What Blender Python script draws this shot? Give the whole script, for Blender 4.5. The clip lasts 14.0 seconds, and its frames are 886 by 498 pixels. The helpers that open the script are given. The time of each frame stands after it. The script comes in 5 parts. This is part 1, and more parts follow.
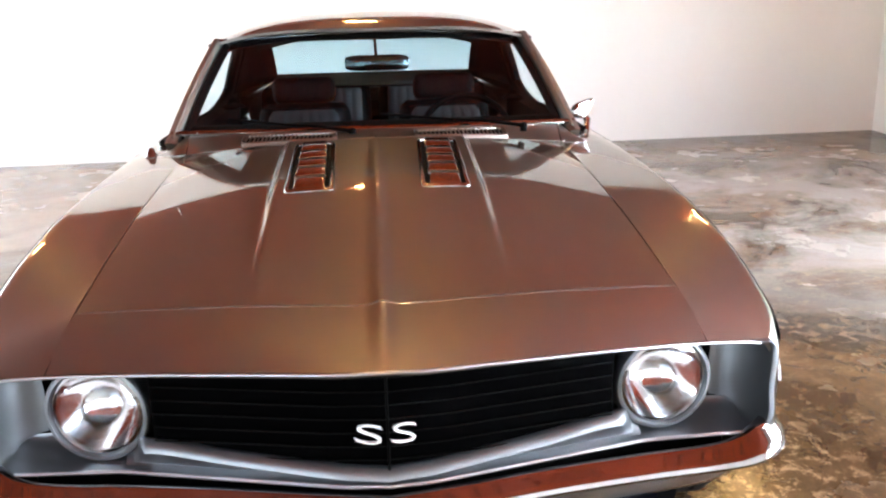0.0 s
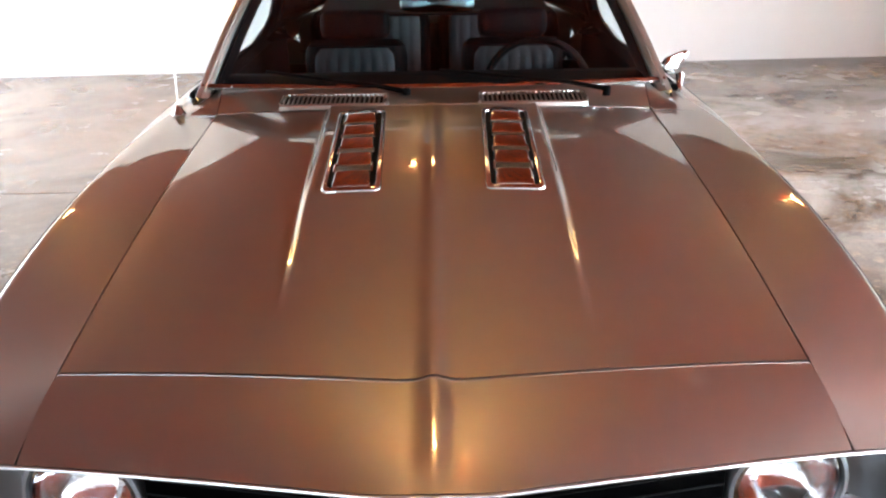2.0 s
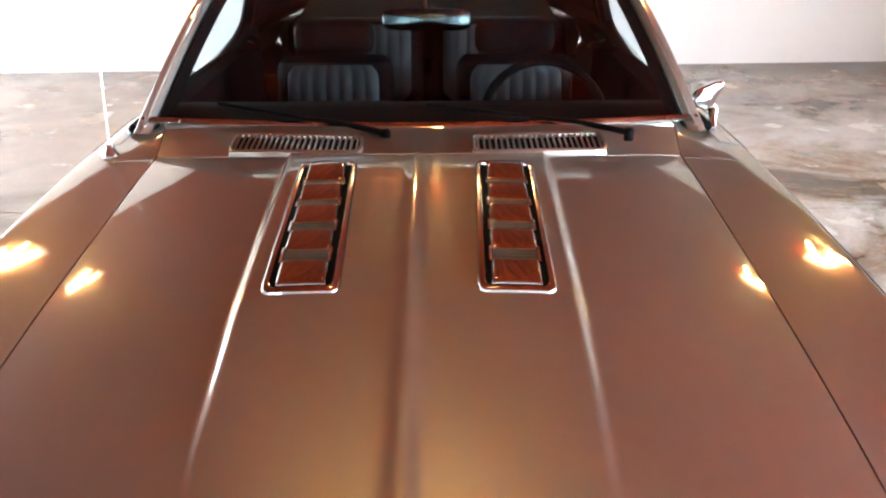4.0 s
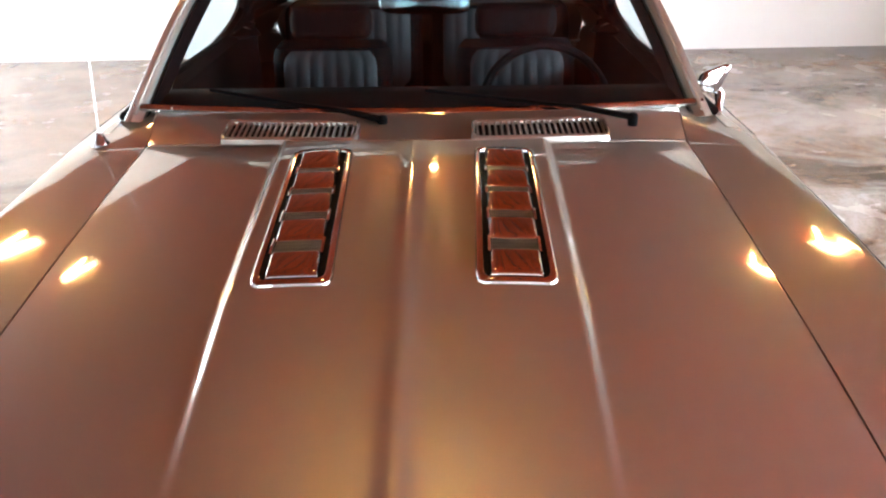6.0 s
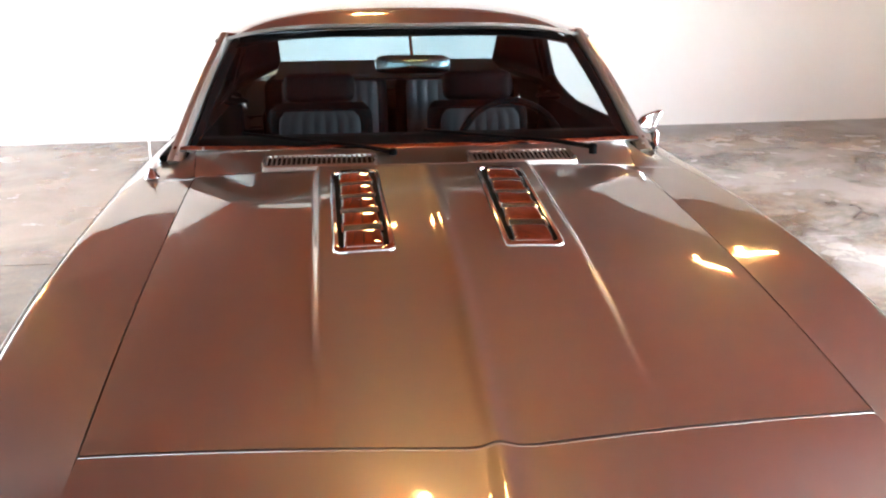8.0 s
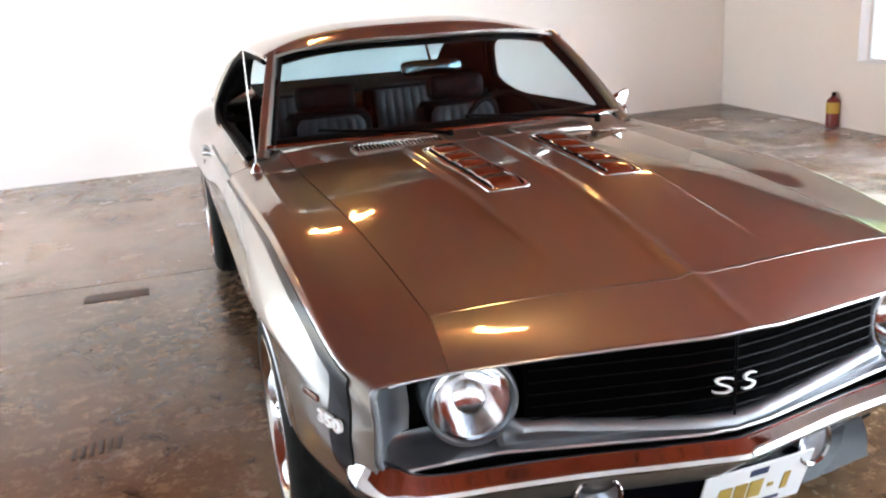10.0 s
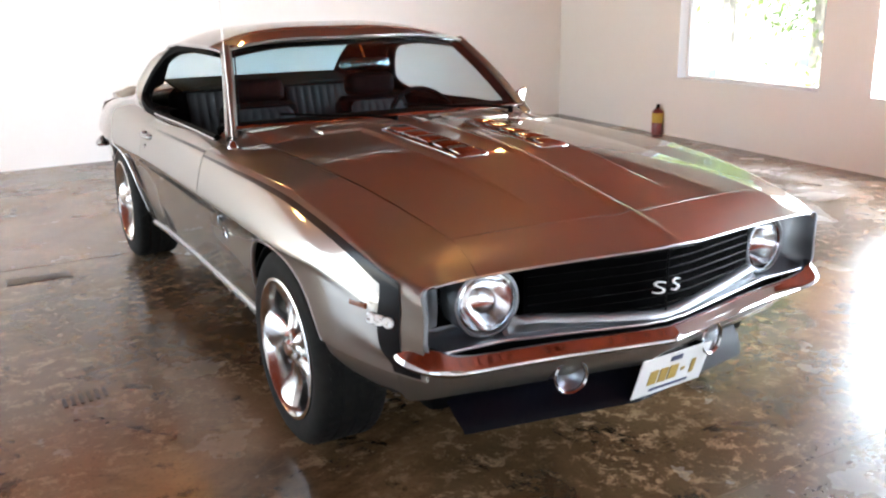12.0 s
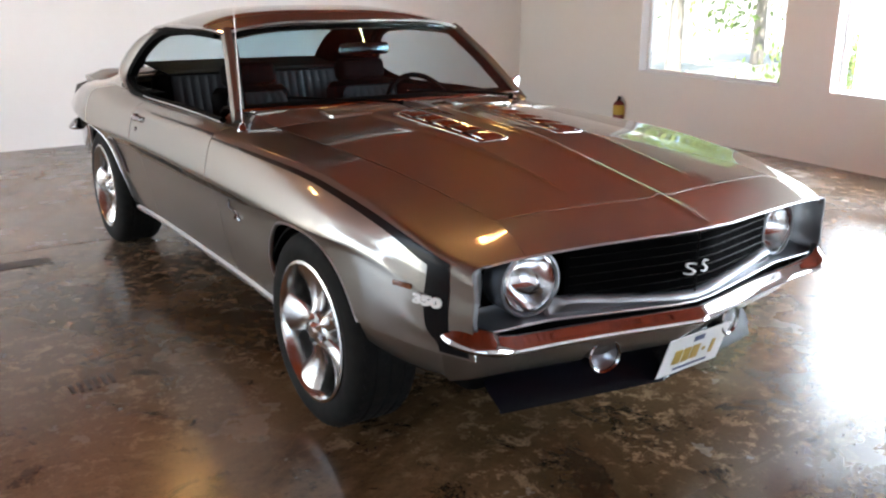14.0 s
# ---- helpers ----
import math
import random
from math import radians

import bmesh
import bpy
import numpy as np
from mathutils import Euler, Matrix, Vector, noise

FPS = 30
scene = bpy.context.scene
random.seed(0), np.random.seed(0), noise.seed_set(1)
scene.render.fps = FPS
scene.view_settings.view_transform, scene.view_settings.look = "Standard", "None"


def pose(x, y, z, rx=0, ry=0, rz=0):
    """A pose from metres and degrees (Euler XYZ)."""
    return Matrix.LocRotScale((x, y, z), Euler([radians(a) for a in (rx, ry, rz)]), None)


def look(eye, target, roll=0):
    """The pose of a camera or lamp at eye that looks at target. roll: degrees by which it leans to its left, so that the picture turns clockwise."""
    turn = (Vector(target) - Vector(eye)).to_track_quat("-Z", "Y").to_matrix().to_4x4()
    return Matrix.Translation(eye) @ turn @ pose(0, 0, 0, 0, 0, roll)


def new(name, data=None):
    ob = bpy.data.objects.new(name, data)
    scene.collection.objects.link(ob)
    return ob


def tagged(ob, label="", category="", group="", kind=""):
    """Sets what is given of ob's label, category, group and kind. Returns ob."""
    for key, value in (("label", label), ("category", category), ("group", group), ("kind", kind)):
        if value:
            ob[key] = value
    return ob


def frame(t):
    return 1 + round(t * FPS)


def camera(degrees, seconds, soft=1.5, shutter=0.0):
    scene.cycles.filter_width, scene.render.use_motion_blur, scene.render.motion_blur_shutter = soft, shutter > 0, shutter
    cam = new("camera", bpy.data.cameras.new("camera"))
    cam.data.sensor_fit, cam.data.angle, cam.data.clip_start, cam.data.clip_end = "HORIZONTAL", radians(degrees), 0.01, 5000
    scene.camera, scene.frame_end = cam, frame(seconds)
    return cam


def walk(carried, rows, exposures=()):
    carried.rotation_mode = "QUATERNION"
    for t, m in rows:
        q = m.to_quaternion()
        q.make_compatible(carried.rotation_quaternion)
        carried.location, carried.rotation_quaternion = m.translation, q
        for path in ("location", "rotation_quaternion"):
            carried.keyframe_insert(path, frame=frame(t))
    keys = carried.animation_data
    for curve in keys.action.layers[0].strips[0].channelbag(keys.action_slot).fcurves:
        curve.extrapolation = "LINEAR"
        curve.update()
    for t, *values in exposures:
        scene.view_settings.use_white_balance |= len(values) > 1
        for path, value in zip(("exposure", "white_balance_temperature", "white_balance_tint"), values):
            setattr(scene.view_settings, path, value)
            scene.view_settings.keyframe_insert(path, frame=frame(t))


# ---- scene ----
cam = camera(54.1, 14.0, soft=2.2)
PATH = [
    (0, (0.004, -2.29, 1.371), (0.144, -0.367, 0.837), -1.4),
    (0.5, (0.028, -2.217, 1.423), (0.066, -0.303, 0.846), -2.3),
    (1, (0.044, -2.133, 1.454), (0.031, -0.249, 0.782), -1.9),
    (1.5, (0.037, -2.018, 1.474), (0.021, -0.186, 0.673), -0.3),
    (2, (0.014, -1.851, 1.51), (0.019, 0.001, 0.756), -0.9),
    (2.5, (0.03, -1.704, 1.514), (0.055, 0.146, 0.755), -0.6),
    (3, (0.059, -1.557, 1.539), (0.067, 0.294, 0.782), -0.5),
    (3.2, (0.05, -1.474, 1.544), (0.054, 0.371, 0.773), 0.2),
    (5.5, (0.057, -1.297, 1.527), (0.074, 0.539, 0.735), -1.3),
    (6, (0.062, -1.294, 1.52), (0.061, 0.536, 0.714), -0.6),
    (6.5, (0.028, -1.33, 1.483), (0.08, 0.534, 0.762), 0.5),
    (7, (-0.06, -1.461, 1.472), (0.043, 0.406, 0.761), 0.2),
    (7.5, (-0.127, -1.609, 1.475), (0.032, 0.275, 0.822), -1.1),
    (8, (-0.19, -1.776, 1.47), (0.004, 0.119, 0.861), -0.3),
    (8.5, (-0.35, -1.919, 1.459), (-0.094, -0.033, 0.845), 0.7),
    (8.7, (-0.458, -1.975, 1.454), (-0.159, -0.099, 0.827), -0.2),
    (10.8, (-1.352, -2.422, 1.454), (-0.633, -0.626, 0.947), -1.0),
    (11, (-1.421, -2.46, 1.462), (-0.665, -0.679, 0.955), 0.1),
    (11.5, (-1.604, -2.59, 1.431), (-0.734, -0.86, 0.931), -2.0),
    (12, (-1.751, -2.637, 1.439), (-0.804, -0.961, 0.895), -1.1),
    (12.5, (-1.952, -2.641, 1.43), (-0.909, -1.036, 0.851), -1.9),
    (13, (-2.065, -2.646, 1.438), (-0.987, -1.063, 0.861), -0.4),
    (13.5, (-2.083, -2.618, 1.435), (-0.993, -1.041, 0.865), 0.1),
    (14, (-2.017, -2.509, 1.419), (-0.951, -0.913, 0.856), 0.2),
]
walk(cam, [(t, look(eye, target, roll)) for t, eye, target, roll in PATH],
     [(0.0, 2.69), (2.5, 2.77), (3.5, 2.84), (6.0, 2.95), (7.0, 2.92), (8.0, 2.93), (8.7, 2.72), (11.0, 2.55), (12.0, 2.48), (12.5, 2.30), (13.0, 2.05), (14.0, 1.96)])

# ---------------------------------------------------------------- light
def make_world():
    w = bpy.data.worlds.new("daylight")
    w.use_nodes = True
    nt = w.node_tree
    bg = nt.nodes["Background"]
    sky = nt.nodes.new("ShaderNodeTexSky")
    sky.sky_type = "NISHITA"
    sky.sun_disc = False
    sky.sun_elevation, sky.sun_rotation = radians(52), radians(-60)
    nt.links.new(sky.outputs[0], bg.inputs[0])
    bg.inputs[1].default_value = 0.15
    scene.world = w


make_world()

sun = new("sun", bpy.data.lights.new("sun", "SUN"))
sun.data.energy, sun.data.angle, sun.data.color = 4.0, radians(0.5), (1.0, 0.95, 0.88)
sun.matrix_world = look((0, 0, 0), (0.45, 0.42, -0.79))


def area(name, m, sx, sy, watts, colour=(1, 1, 1)):
    l = bpy.data.lights.new(name, "AREA")
    l.shape, l.size, l.size_y, l.energy, l.color = "RECTANGLE", sx, sy, watts, colour
    ob = new(name, l)
    ob.matrix_world = m
    return ob


# ---------------------------------------------------------------- materials
def mat(name, colour, rough=0.5, metal=0.0, coat=0.0, coat_rough=0.03, spec=0.5, trans=0.0, ior=1.45, emit=None, power=0.0,
        grain=0.0, grain_scale=40.0, spots=0.0, spot_scale=3.0, rough_var=0.0, bump=0.0, bump_scale=200.0, tone=None):
    """A principled material, with colour varied at two scales, roughness varied and a fine bump."""
    m = bpy.data.materials.new(name)
    m.use_nodes = True
    nt = m.node_tree
    b = nt.nodes["Principled BSDF"]
    b.inputs["Base Color"].default_value = (*colour, 1)
    b.inputs["Roughness"].default_value = rough
    b.inputs["Metallic"].default_value = metal
    b.inputs["Coat Weight"].default_value = coat
    b.inputs["Coat Roughness"].default_value = coat_rough
    b.inputs["Specular IOR Level"].default_value = spec
    b.inputs["Transmission Weight"].default_value = trans
    b.inputs["IOR"].default_value = ior
    if emit:
        b.inputs["Emission Color"].default_value = (*emit, 1)
        b.inputs["Emission Strength"].default_value = power
    co = nt.nodes.new("ShaderNodeTexCoord")

    def tex(scale, detail=4.0):
        t = nt.nodes.new("ShaderNodeTexNoise")
        t.inputs["Scale"].default_value, t.inputs["Detail"].default_value = scale, detail
        nt.links.new(co.outputs["Object"], t.inputs["Vector"])
        return t

    last = None
    for amount, scale in ((grain, grain_scale), (spots, spot_scale)):
        if not amount:
            continue
        t = tex(scale)
        mix = nt.nodes.new("ShaderNodeMix")
        mix.data_type, mix.blend_type = "RGBA", "MIX"
        ramp = nt.nodes.new("ShaderNodeMapRange")
        ramp.inputs[1].default_value, ramp.inputs[2].default_value = 0.35, 0.65
        ramp.inputs[4].default_value = amount
        nt.links.new(t.outputs["Fac"], ramp.inputs[0])
        nt.links.new(ramp.outputs[0], mix.inputs["Factor"])
        if last:
            nt.links.new(last, mix.inputs["A"])
        else:
            mix.inputs["A"].default_value = (*colour, 1)
        mix.inputs["B"].default_value = (*(tone or [c * 0.6 for c in colour]), 1)
        last = mix.outputs["Result"]
    if last:
        nt.links.new(last, b.inputs["Base Color"])
    if rough_var:
        t = tex(spot_scale * 2.3)
        ramp = nt.nodes.new("ShaderNodeMapRange")
        ramp.inputs[1].default_value, ramp.inputs[2].default_value = 0.3, 0.7
        ramp.inputs[3].default_value, ramp.inputs[4].default_value = max(rough - rough_var, 0.01), rough + rough_var
        nt.links.new(t.outputs["Fac"], ramp.inputs[0])
        nt.links.new(ramp.outputs[0], b.inputs["Roughness"])
    if bump:
        t = tex(bump_scale, 3.0)
        bp = nt.nodes.new("ShaderNodeBump")
        bp.inputs["Strength"].default_value, bp.inputs["Distance"].default_value = bump, 0.002
        nt.links.new(t.outputs["Fac"], bp.inputs["Height"])
        nt.links.new(bp.outputs[0], b.inputs["Normal"])
    return m


def flake_paint(name, colour, share, rough):
    """Metallic lacquer: a sharp lobe from the flat flakes, a broad one from the tilted ones, both under a clear coat."""
    m = mat(name, colour, 0.07, 0.9, coat=1.0, coat_rough=0.015, grain=0.12, grain_scale=900, spots=0.05, spot_scale=2)
    nt = m.node_tree
    sharp = nt.nodes["Principled BSDF"]
    broad = nt.nodes.new("ShaderNodeBsdfPrincipled")
    broad.inputs["Roughness"].default_value, broad.inputs["Metallic"].default_value = rough, 0.9
    broad.inputs["Coat Weight"].default_value, broad.inputs["Coat Roughness"].default_value = 1.0, 0.015
    for lobe in (sharp, broad):
        lobe.inputs["Specular Tint"].default_value = (0.45, 0.43, 0.40, 1)
    nt.links.new(sharp.inputs["Base Color"].links[0].from_socket, broad.inputs["Base Color"])
    mix = nt.nodes.new("ShaderNodeMixShader")
    mix.inputs[0].default_value = share
    nt.links.new(sharp.outputs[0], mix.inputs[1])
    nt.links.new(broad.outputs[0], mix.inputs[2])
    nt.links.new(mix.outputs[0], nt.nodes["Material Output"].inputs["Surface"])
    return m


PAINT = flake_paint("silver_paint", (0.320, 0.305, 0.278), 0.64, 0.39)
SATIN = mat("satin_silver", (0.255, 0.270, 0.293), 0.42, 0.95, grain=0.1, grain_scale=600, spots=0.06, spot_scale=4)
CHROME = mat("chrome", (0.39, 0.39, 0.40), 0.05, 1.0, spots=0.1, spot_scale=30, rough_var=0.03)
BRIGHT = mat("brushed_trim", (0.50, 0.50, 0.52), 0.34, 1.0, rough_var=0.06)
BLACK = mat("black_plastic", (0.0015, 0.0015, 0.0017), 0.6, spec=0.04, grain=0.3, grain_scale=60)
GLOSS = mat("black_paint", (0.006, 0.006, 0.007), 0.30, spec=0.12, coat=0.10, spots=0.2)
RUBBER = mat("tyre_rubber", (0.007, 0.007, 0.007), 0.8, spec=0.2, grain=0.5, grain_scale=30, bump=0.3, bump_scale=150, tone=(0.016, 0.015, 0.013))
ALLOY = mat("polished_alloy", (0.56, 0.55, 0.54), 0.22, 1.0, rough_var=0.05, spots=0.1, spot_scale=12)
GLASS = mat("tinted_glass", (0.66, 0.82, 0.87), 0.0, trans=1.0, ior=1.20)
CLEAR = mat("lens_glass", (0.97, 0.98, 1.0), 0.02, trans=1.0, ior=1.45, bump=0.55, bump_scale=70)
VINYL = mat("dark_vinyl", (0.003, 0.0024, 0.0025), 0.7, spec=0.04, grain=0.4, grain_scale=80, bump=0.3, bump_scale=400)
CLOTH = mat("grey_pleated_vinyl", (0.030, 0.030, 0.033), 0.6, spec=0.2, grain=0.3, grain_scale=120, bump=0.3, bump_scale=300)
LETTER = mat("white_badge", (0.85, 0.85, 0.85), 0.3, coat=0.5)
AMBER = mat("amber_lens", (0.16, 0.05, 0.02), 0.2, coat=0.6)
PLATE = mat("white_plate", (0.60, 0.61, 0.61), 0.4, spots=0.1)
GOLD = mat("gold_ink", (0.32, 0.22, 0.05), 0.4)
NAVY = mat("navy_ink", (0.03, 0.04, 0.09), 0.4)
WALLP = mat("white_wall_paint", (0.85, 0.83, 0.81), 0.62, grain=0.06, grain_scale=14, spots=0.10, spot_scale=0.7, bump=0.12, bump_scale=90, tone=(0.70, 0.67, 0.64))
TRIMW = mat("white_trim_paint", (0.82, 0.81, 0.80), 0.4, spots=0.06)
STEELD = mat("dark_steel", (0.07, 0.07, 0.07), 0.5, 0.9)
RED = mat("red_enamel", (0.16, 0.012, 0.010), 0.3, coat=0.5, spots=0.1)
YELLOW = mat("yellow_label", (0.50, 0.32, 0.04), 0.45)
GROUND = mat("pale_gravel_ground", (0.58, 0.56, 0.52), 0.95, grain=0.35, grain_scale=6, spots=0.4, spot_scale=0.4, tone=(0.36, 0.38, 0.26))
BARK = mat("bark", (0.36, 0.32, 0.27), 0.9, grain=0.5, grain_scale=12)


def wood_material():
    m = bpy.data.materials.new("stained_ceiling_boards")
    m.use_nodes = True
    nt = m.node_tree
    b = nt.nodes["Principled BSDF"]
    co = nt.nodes.new("ShaderNodeTexCoord")
    mp = nt.nodes.new("ShaderNodeMapping")
    mp.inputs["Scale"].default_value = (9, 0.5, 9)
    n1 = nt.nodes.new("ShaderNodeTexNoise")
    n1.inputs["Scale"].default_value, n1.inputs["Detail"].default_value = 2.0, 6.0
    geo = nt.nodes.new("ShaderNodeNewGeometry")
    add = nt.nodes.new("ShaderNodeMath")
    add.operation = "ADD"
    sc = nt.nodes.new("ShaderNodeMath")
    sc.operation, sc.inputs[1].default_value = "MULTIPLY", 0.5
    ramp = nt.nodes.new("ShaderNodeValToRGB")
    ramp.color_ramp.elements[0].position, ramp.color_ramp.elements[0].color = 0.15, (0.096, 0.0104, 0.0018, 1)
    ramp.color_ramp.elements[1].position, ramp.color_ramp.elements[1].color = 0.95, (0.238, 0.0278, 0.0042, 1)
    nt.links.new(co.outputs["Object"], mp.inputs[0])
    nt.links.new(mp.outputs[0], n1.inputs["Vector"])
    nt.links.new(geo.outputs["Random Per Island"], sc.inputs[0])
    nt.links.new(n1.outputs["Fac"], add.inputs[0])
    nt.links.new(sc.outputs[0], add.inputs[1])
    nt.links.new(add.outputs[0], ramp.inputs[0])
    nt.links.new(ramp.outputs[0], b.inputs["Base Color"])
    b.inputs["Roughness"].default_value = 0.6
    b.inputs["Specular IOR Level"].default_value = 0.12
    return m


def floor_material():
    """Acid-stained, sealed concrete: brown mottles at several sizes under a gloss that wears patchily."""
    m = bpy.data.materials.new("stained_concrete")
    m.use_nodes = True
    nt = m.node_tree
    b = nt.nodes["Principled BSDF"]
    co = nt.nodes.new("ShaderNodeTexCoord")

    def tex(scale, detail=6.0, rough=0.6, dist=0.0):
        t = nt.nodes.new("ShaderNodeTexNoise")
        t.inputs["Scale"].default_value, t.inputs["Detail"].default_value = scale, detail
        t.inputs["Roughness"].default_value, t.inputs["Distortion"].default_value = rough, dist
        nt.links.new(co.outputs["Object"], t.inputs["Vector"])
        return t.outputs["Fac"]

    def remap(v, a, c, lo=0.0, hi=1.0):
        r = nt.nodes.new("ShaderNodeMapRange")
        r.inputs[1].default_value, r.inputs[2].default_value, r.inputs[3].default_value, r.inputs[4].default_value = a, c, lo, hi
        nt.links.new(v, r.inputs[0])
        return r.outputs[0]

    def mix(f, a, c):
        x = nt.nodes.new("ShaderNodeMix")
        x.data_type = "RGBA"
        nt.links.new(f, x.inputs["Factor"])
        for s, v in (("A", a), ("B", c)):
            if isinstance(v, tuple):
                x.inputs[s].default_value = (*v, 1)
            else:
                nt.links.new(v, x.inputs[s])
        return x.outputs["Result"]

    def times(v, w):
        x = nt.nodes.new("ShaderNodeMath")
        x.operation = "MULTIPLY"
        nt.links.new(v, x.inputs[0])
        nt.links.new(w, x.inputs[1])
        return x.outputs[0]

    # Worn mottle towards the windows, made paler to paint in the wall's glare.
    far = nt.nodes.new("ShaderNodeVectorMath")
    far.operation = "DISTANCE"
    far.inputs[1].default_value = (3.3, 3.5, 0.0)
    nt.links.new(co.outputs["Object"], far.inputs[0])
    worn_glare = times(remap(far.outputs["Value"], 1.3, 3.0, 1.0, 0.0), remap(tex(1.1, 8, 0.7, 0.5), 0.38, 0.56))
    broad = remap(tex(0.8, 8, 0.65, 0.5), 0.42, 0.60)
    base = mix(broad, (0.034, 0.018, 0.008), (0.185, 0.108, 0.052))
    near = nt.nodes.new("ShaderNodeVectorMath")
    near.operation = "DISTANCE"
    near.inputs[1].default_value = (-3.0, -0.9, 0.0)
    nt.links.new(co.outputs["Object"], near.inputs[0])
    tan = times(remap(near.outputs["Value"], 1.1, 2.5, 1.0, 0.0), remap(tex(1.6, 8, 0.7, 0.6), 0.36, 0.58))
    base = mix(remap(tan, 0.0, 1.0, 0.0, 0.9), base, (0.42, 0.255, 0.140))
    base = mix(remap(tex(0.35, 3, 0.5), 0.48, 0.66, 0, 0.7), base, (0.030, 0.017, 0.008))
    flecks = times(remap(tex(13.0, 12, 0.80, 0.3), 0.52, 0.56), remap(tex(1.3, 8, 0.75, 0.4), 0.42, 0.60))
    base = mix(remap(flecks, 0.0, 1.0, 0.0, 0.9), base, (0.31, 0.205, 0.12))
    base = mix(remap(tex(3.4, 12, 0.80, 0.6), 0.55, 0.60, 0, 0.8), base, (0.024, 0.014, 0.007))
    base = mix(remap(worn_glare, 0.0, 1.0, 0.0, 0.76), base, (0.56, 0.55, 0.52))
    # Glare by the west doorway, painted as a pale, mottled area of floor.
    glare_left = nt.nodes.new("ShaderNodeVectorMath")
    glare_left.operation = "DISTANCE"
    glare_left.inputs[1].default_value = (-3.3, 4.3, 0.0)
    nt.links.new(co.outputs["Object"], glare_left.inputs[0])
    pale = times(remap(glare_left.outputs["Value"], 1.6, 3.6, 1.0, 0.0), remap(tex(0.9, 6, 0.6, 0.5), 0.30, 0.55))
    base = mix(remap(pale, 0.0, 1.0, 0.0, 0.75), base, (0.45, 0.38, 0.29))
    base = mix(remap(tex(60, 2), 0.55, 0.7, 0, 0.3), base, (0.02, 0.013, 0.009))
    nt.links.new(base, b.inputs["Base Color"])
    nt.links.new(remap(tex(2.2, 6, 0.6), 0.3, 0.7, 0.13, 0.32), b.inputs["Roughness"])
    b.inputs["Specular IOR Level"].default_value = 0.45
    bp = nt.nodes.new("ShaderNodeBump")
    bp.inputs["Strength"].default_value, bp.inputs["Distance"].default_value = 0.06, 0.004
    nt.links.new(tex(7, 4), bp.inputs["Height"])
    nt.links.new(bp.outputs[0], b.inputs["Normal"])
    return m


def leaf_material():
    m = bpy.data.materials.new("foliage")
    m.use_nodes = True
    nt = m.node_tree
    b = nt.nodes["Principled BSDF"]
    geo = nt.nodes.new("ShaderNodeNewGeometry")
    ramp = nt.nodes.new("ShaderNodeValToRGB")
    ramp.color_ramp.elements[0].color, ramp.color_ramp.elements[1].color = (0.13, 0.22, 0.05, 1), (0.32, 0.40, 0.13, 1)
    nt.links.new(geo.outputs["Random Per Island"], ramp.inputs[0])
    nt.links.new(ramp.outputs[0], b.inputs["Base Color"])
    b.inputs["Roughness"].default_value = 0.55
    return m


WOOD, FLOORM, LEAF = wood_material(), floor_material(), leaf_material()


# ---------------------------------------------------------------- mesh helpers
def mesh_of(name, bm, material, smooth=None):
    me = bpy.data.meshes.new(name)
    bmesh.ops.recalc_face_normals(bm, faces=bm.faces)
    bm.to_mesh(me)
    bm.free()
    me.materials.append(material)
    if smooth:
        me.set_sharp_from_angle(angle=radians(smooth))
        for p in me.polygons:
            p.use_smooth = True
    return me


def part(name, bm, material, parent, label="", smooth=35):
    ob = new(name, mesh_of(name, bm, material, smooth))
    ob.parent = parent
    return tagged(ob, label)


def thing(name, label, category, m=None, group="", kind=""):
    ob = new(name)
    ob.empty_display_size = 0.1
    if m:
        ob.matrix_world = m
    return tagged(ob, label, category, group, kind)


def box(bm, cx, cy, cz, sx, sy, sz, bevel=0.0, m=None, seg=2):
    """A box by centre and size, with rounded edges."""
    r = bmesh.ops.create_cube(bm, size=1.0, matrix=(m or Matrix()) @ Matrix.Translation((cx, cy, cz)) @ Matrix.Diagonal((sx, sy, sz, 1)))
    if bevel:
        es = list({e for v in r["verts"] for e in v.link_edges})
        bmesh.ops.bevel(bm, geom=es, offset=bevel, segments=seg, affect="EDGES", profile=0.6)
    return bm


def sheet(bm, rows, thick=0.0, closed=False):
    """A quad sheet through rows of points; with a thickness it gets a second skin along its own inward side, and rims."""
    vs = [[bm.verts.new(p) for p in row] for row in rows]
    n = len(vs[0])
    fs = []
    for a, b in zip(vs, vs[1:]):
        for i in range(n if closed else n - 1):
            q = [a[i], a[(i + 1) % n], b[(i + 1) % n], b[i]]
            if len({v.co.to_tuple(5) for v in q}) < 3:
                continue
            try:
                fs.append(bm.faces.new(q))
            except ValueError:
                pass
    if thick:
        bm.normal_update()
        bmesh.ops.solidify(bm, geom=fs, thickness=thick)
    bmesh.ops.remove_doubles(bm, verts=bm.verts, dist=1e-5)
    return bm


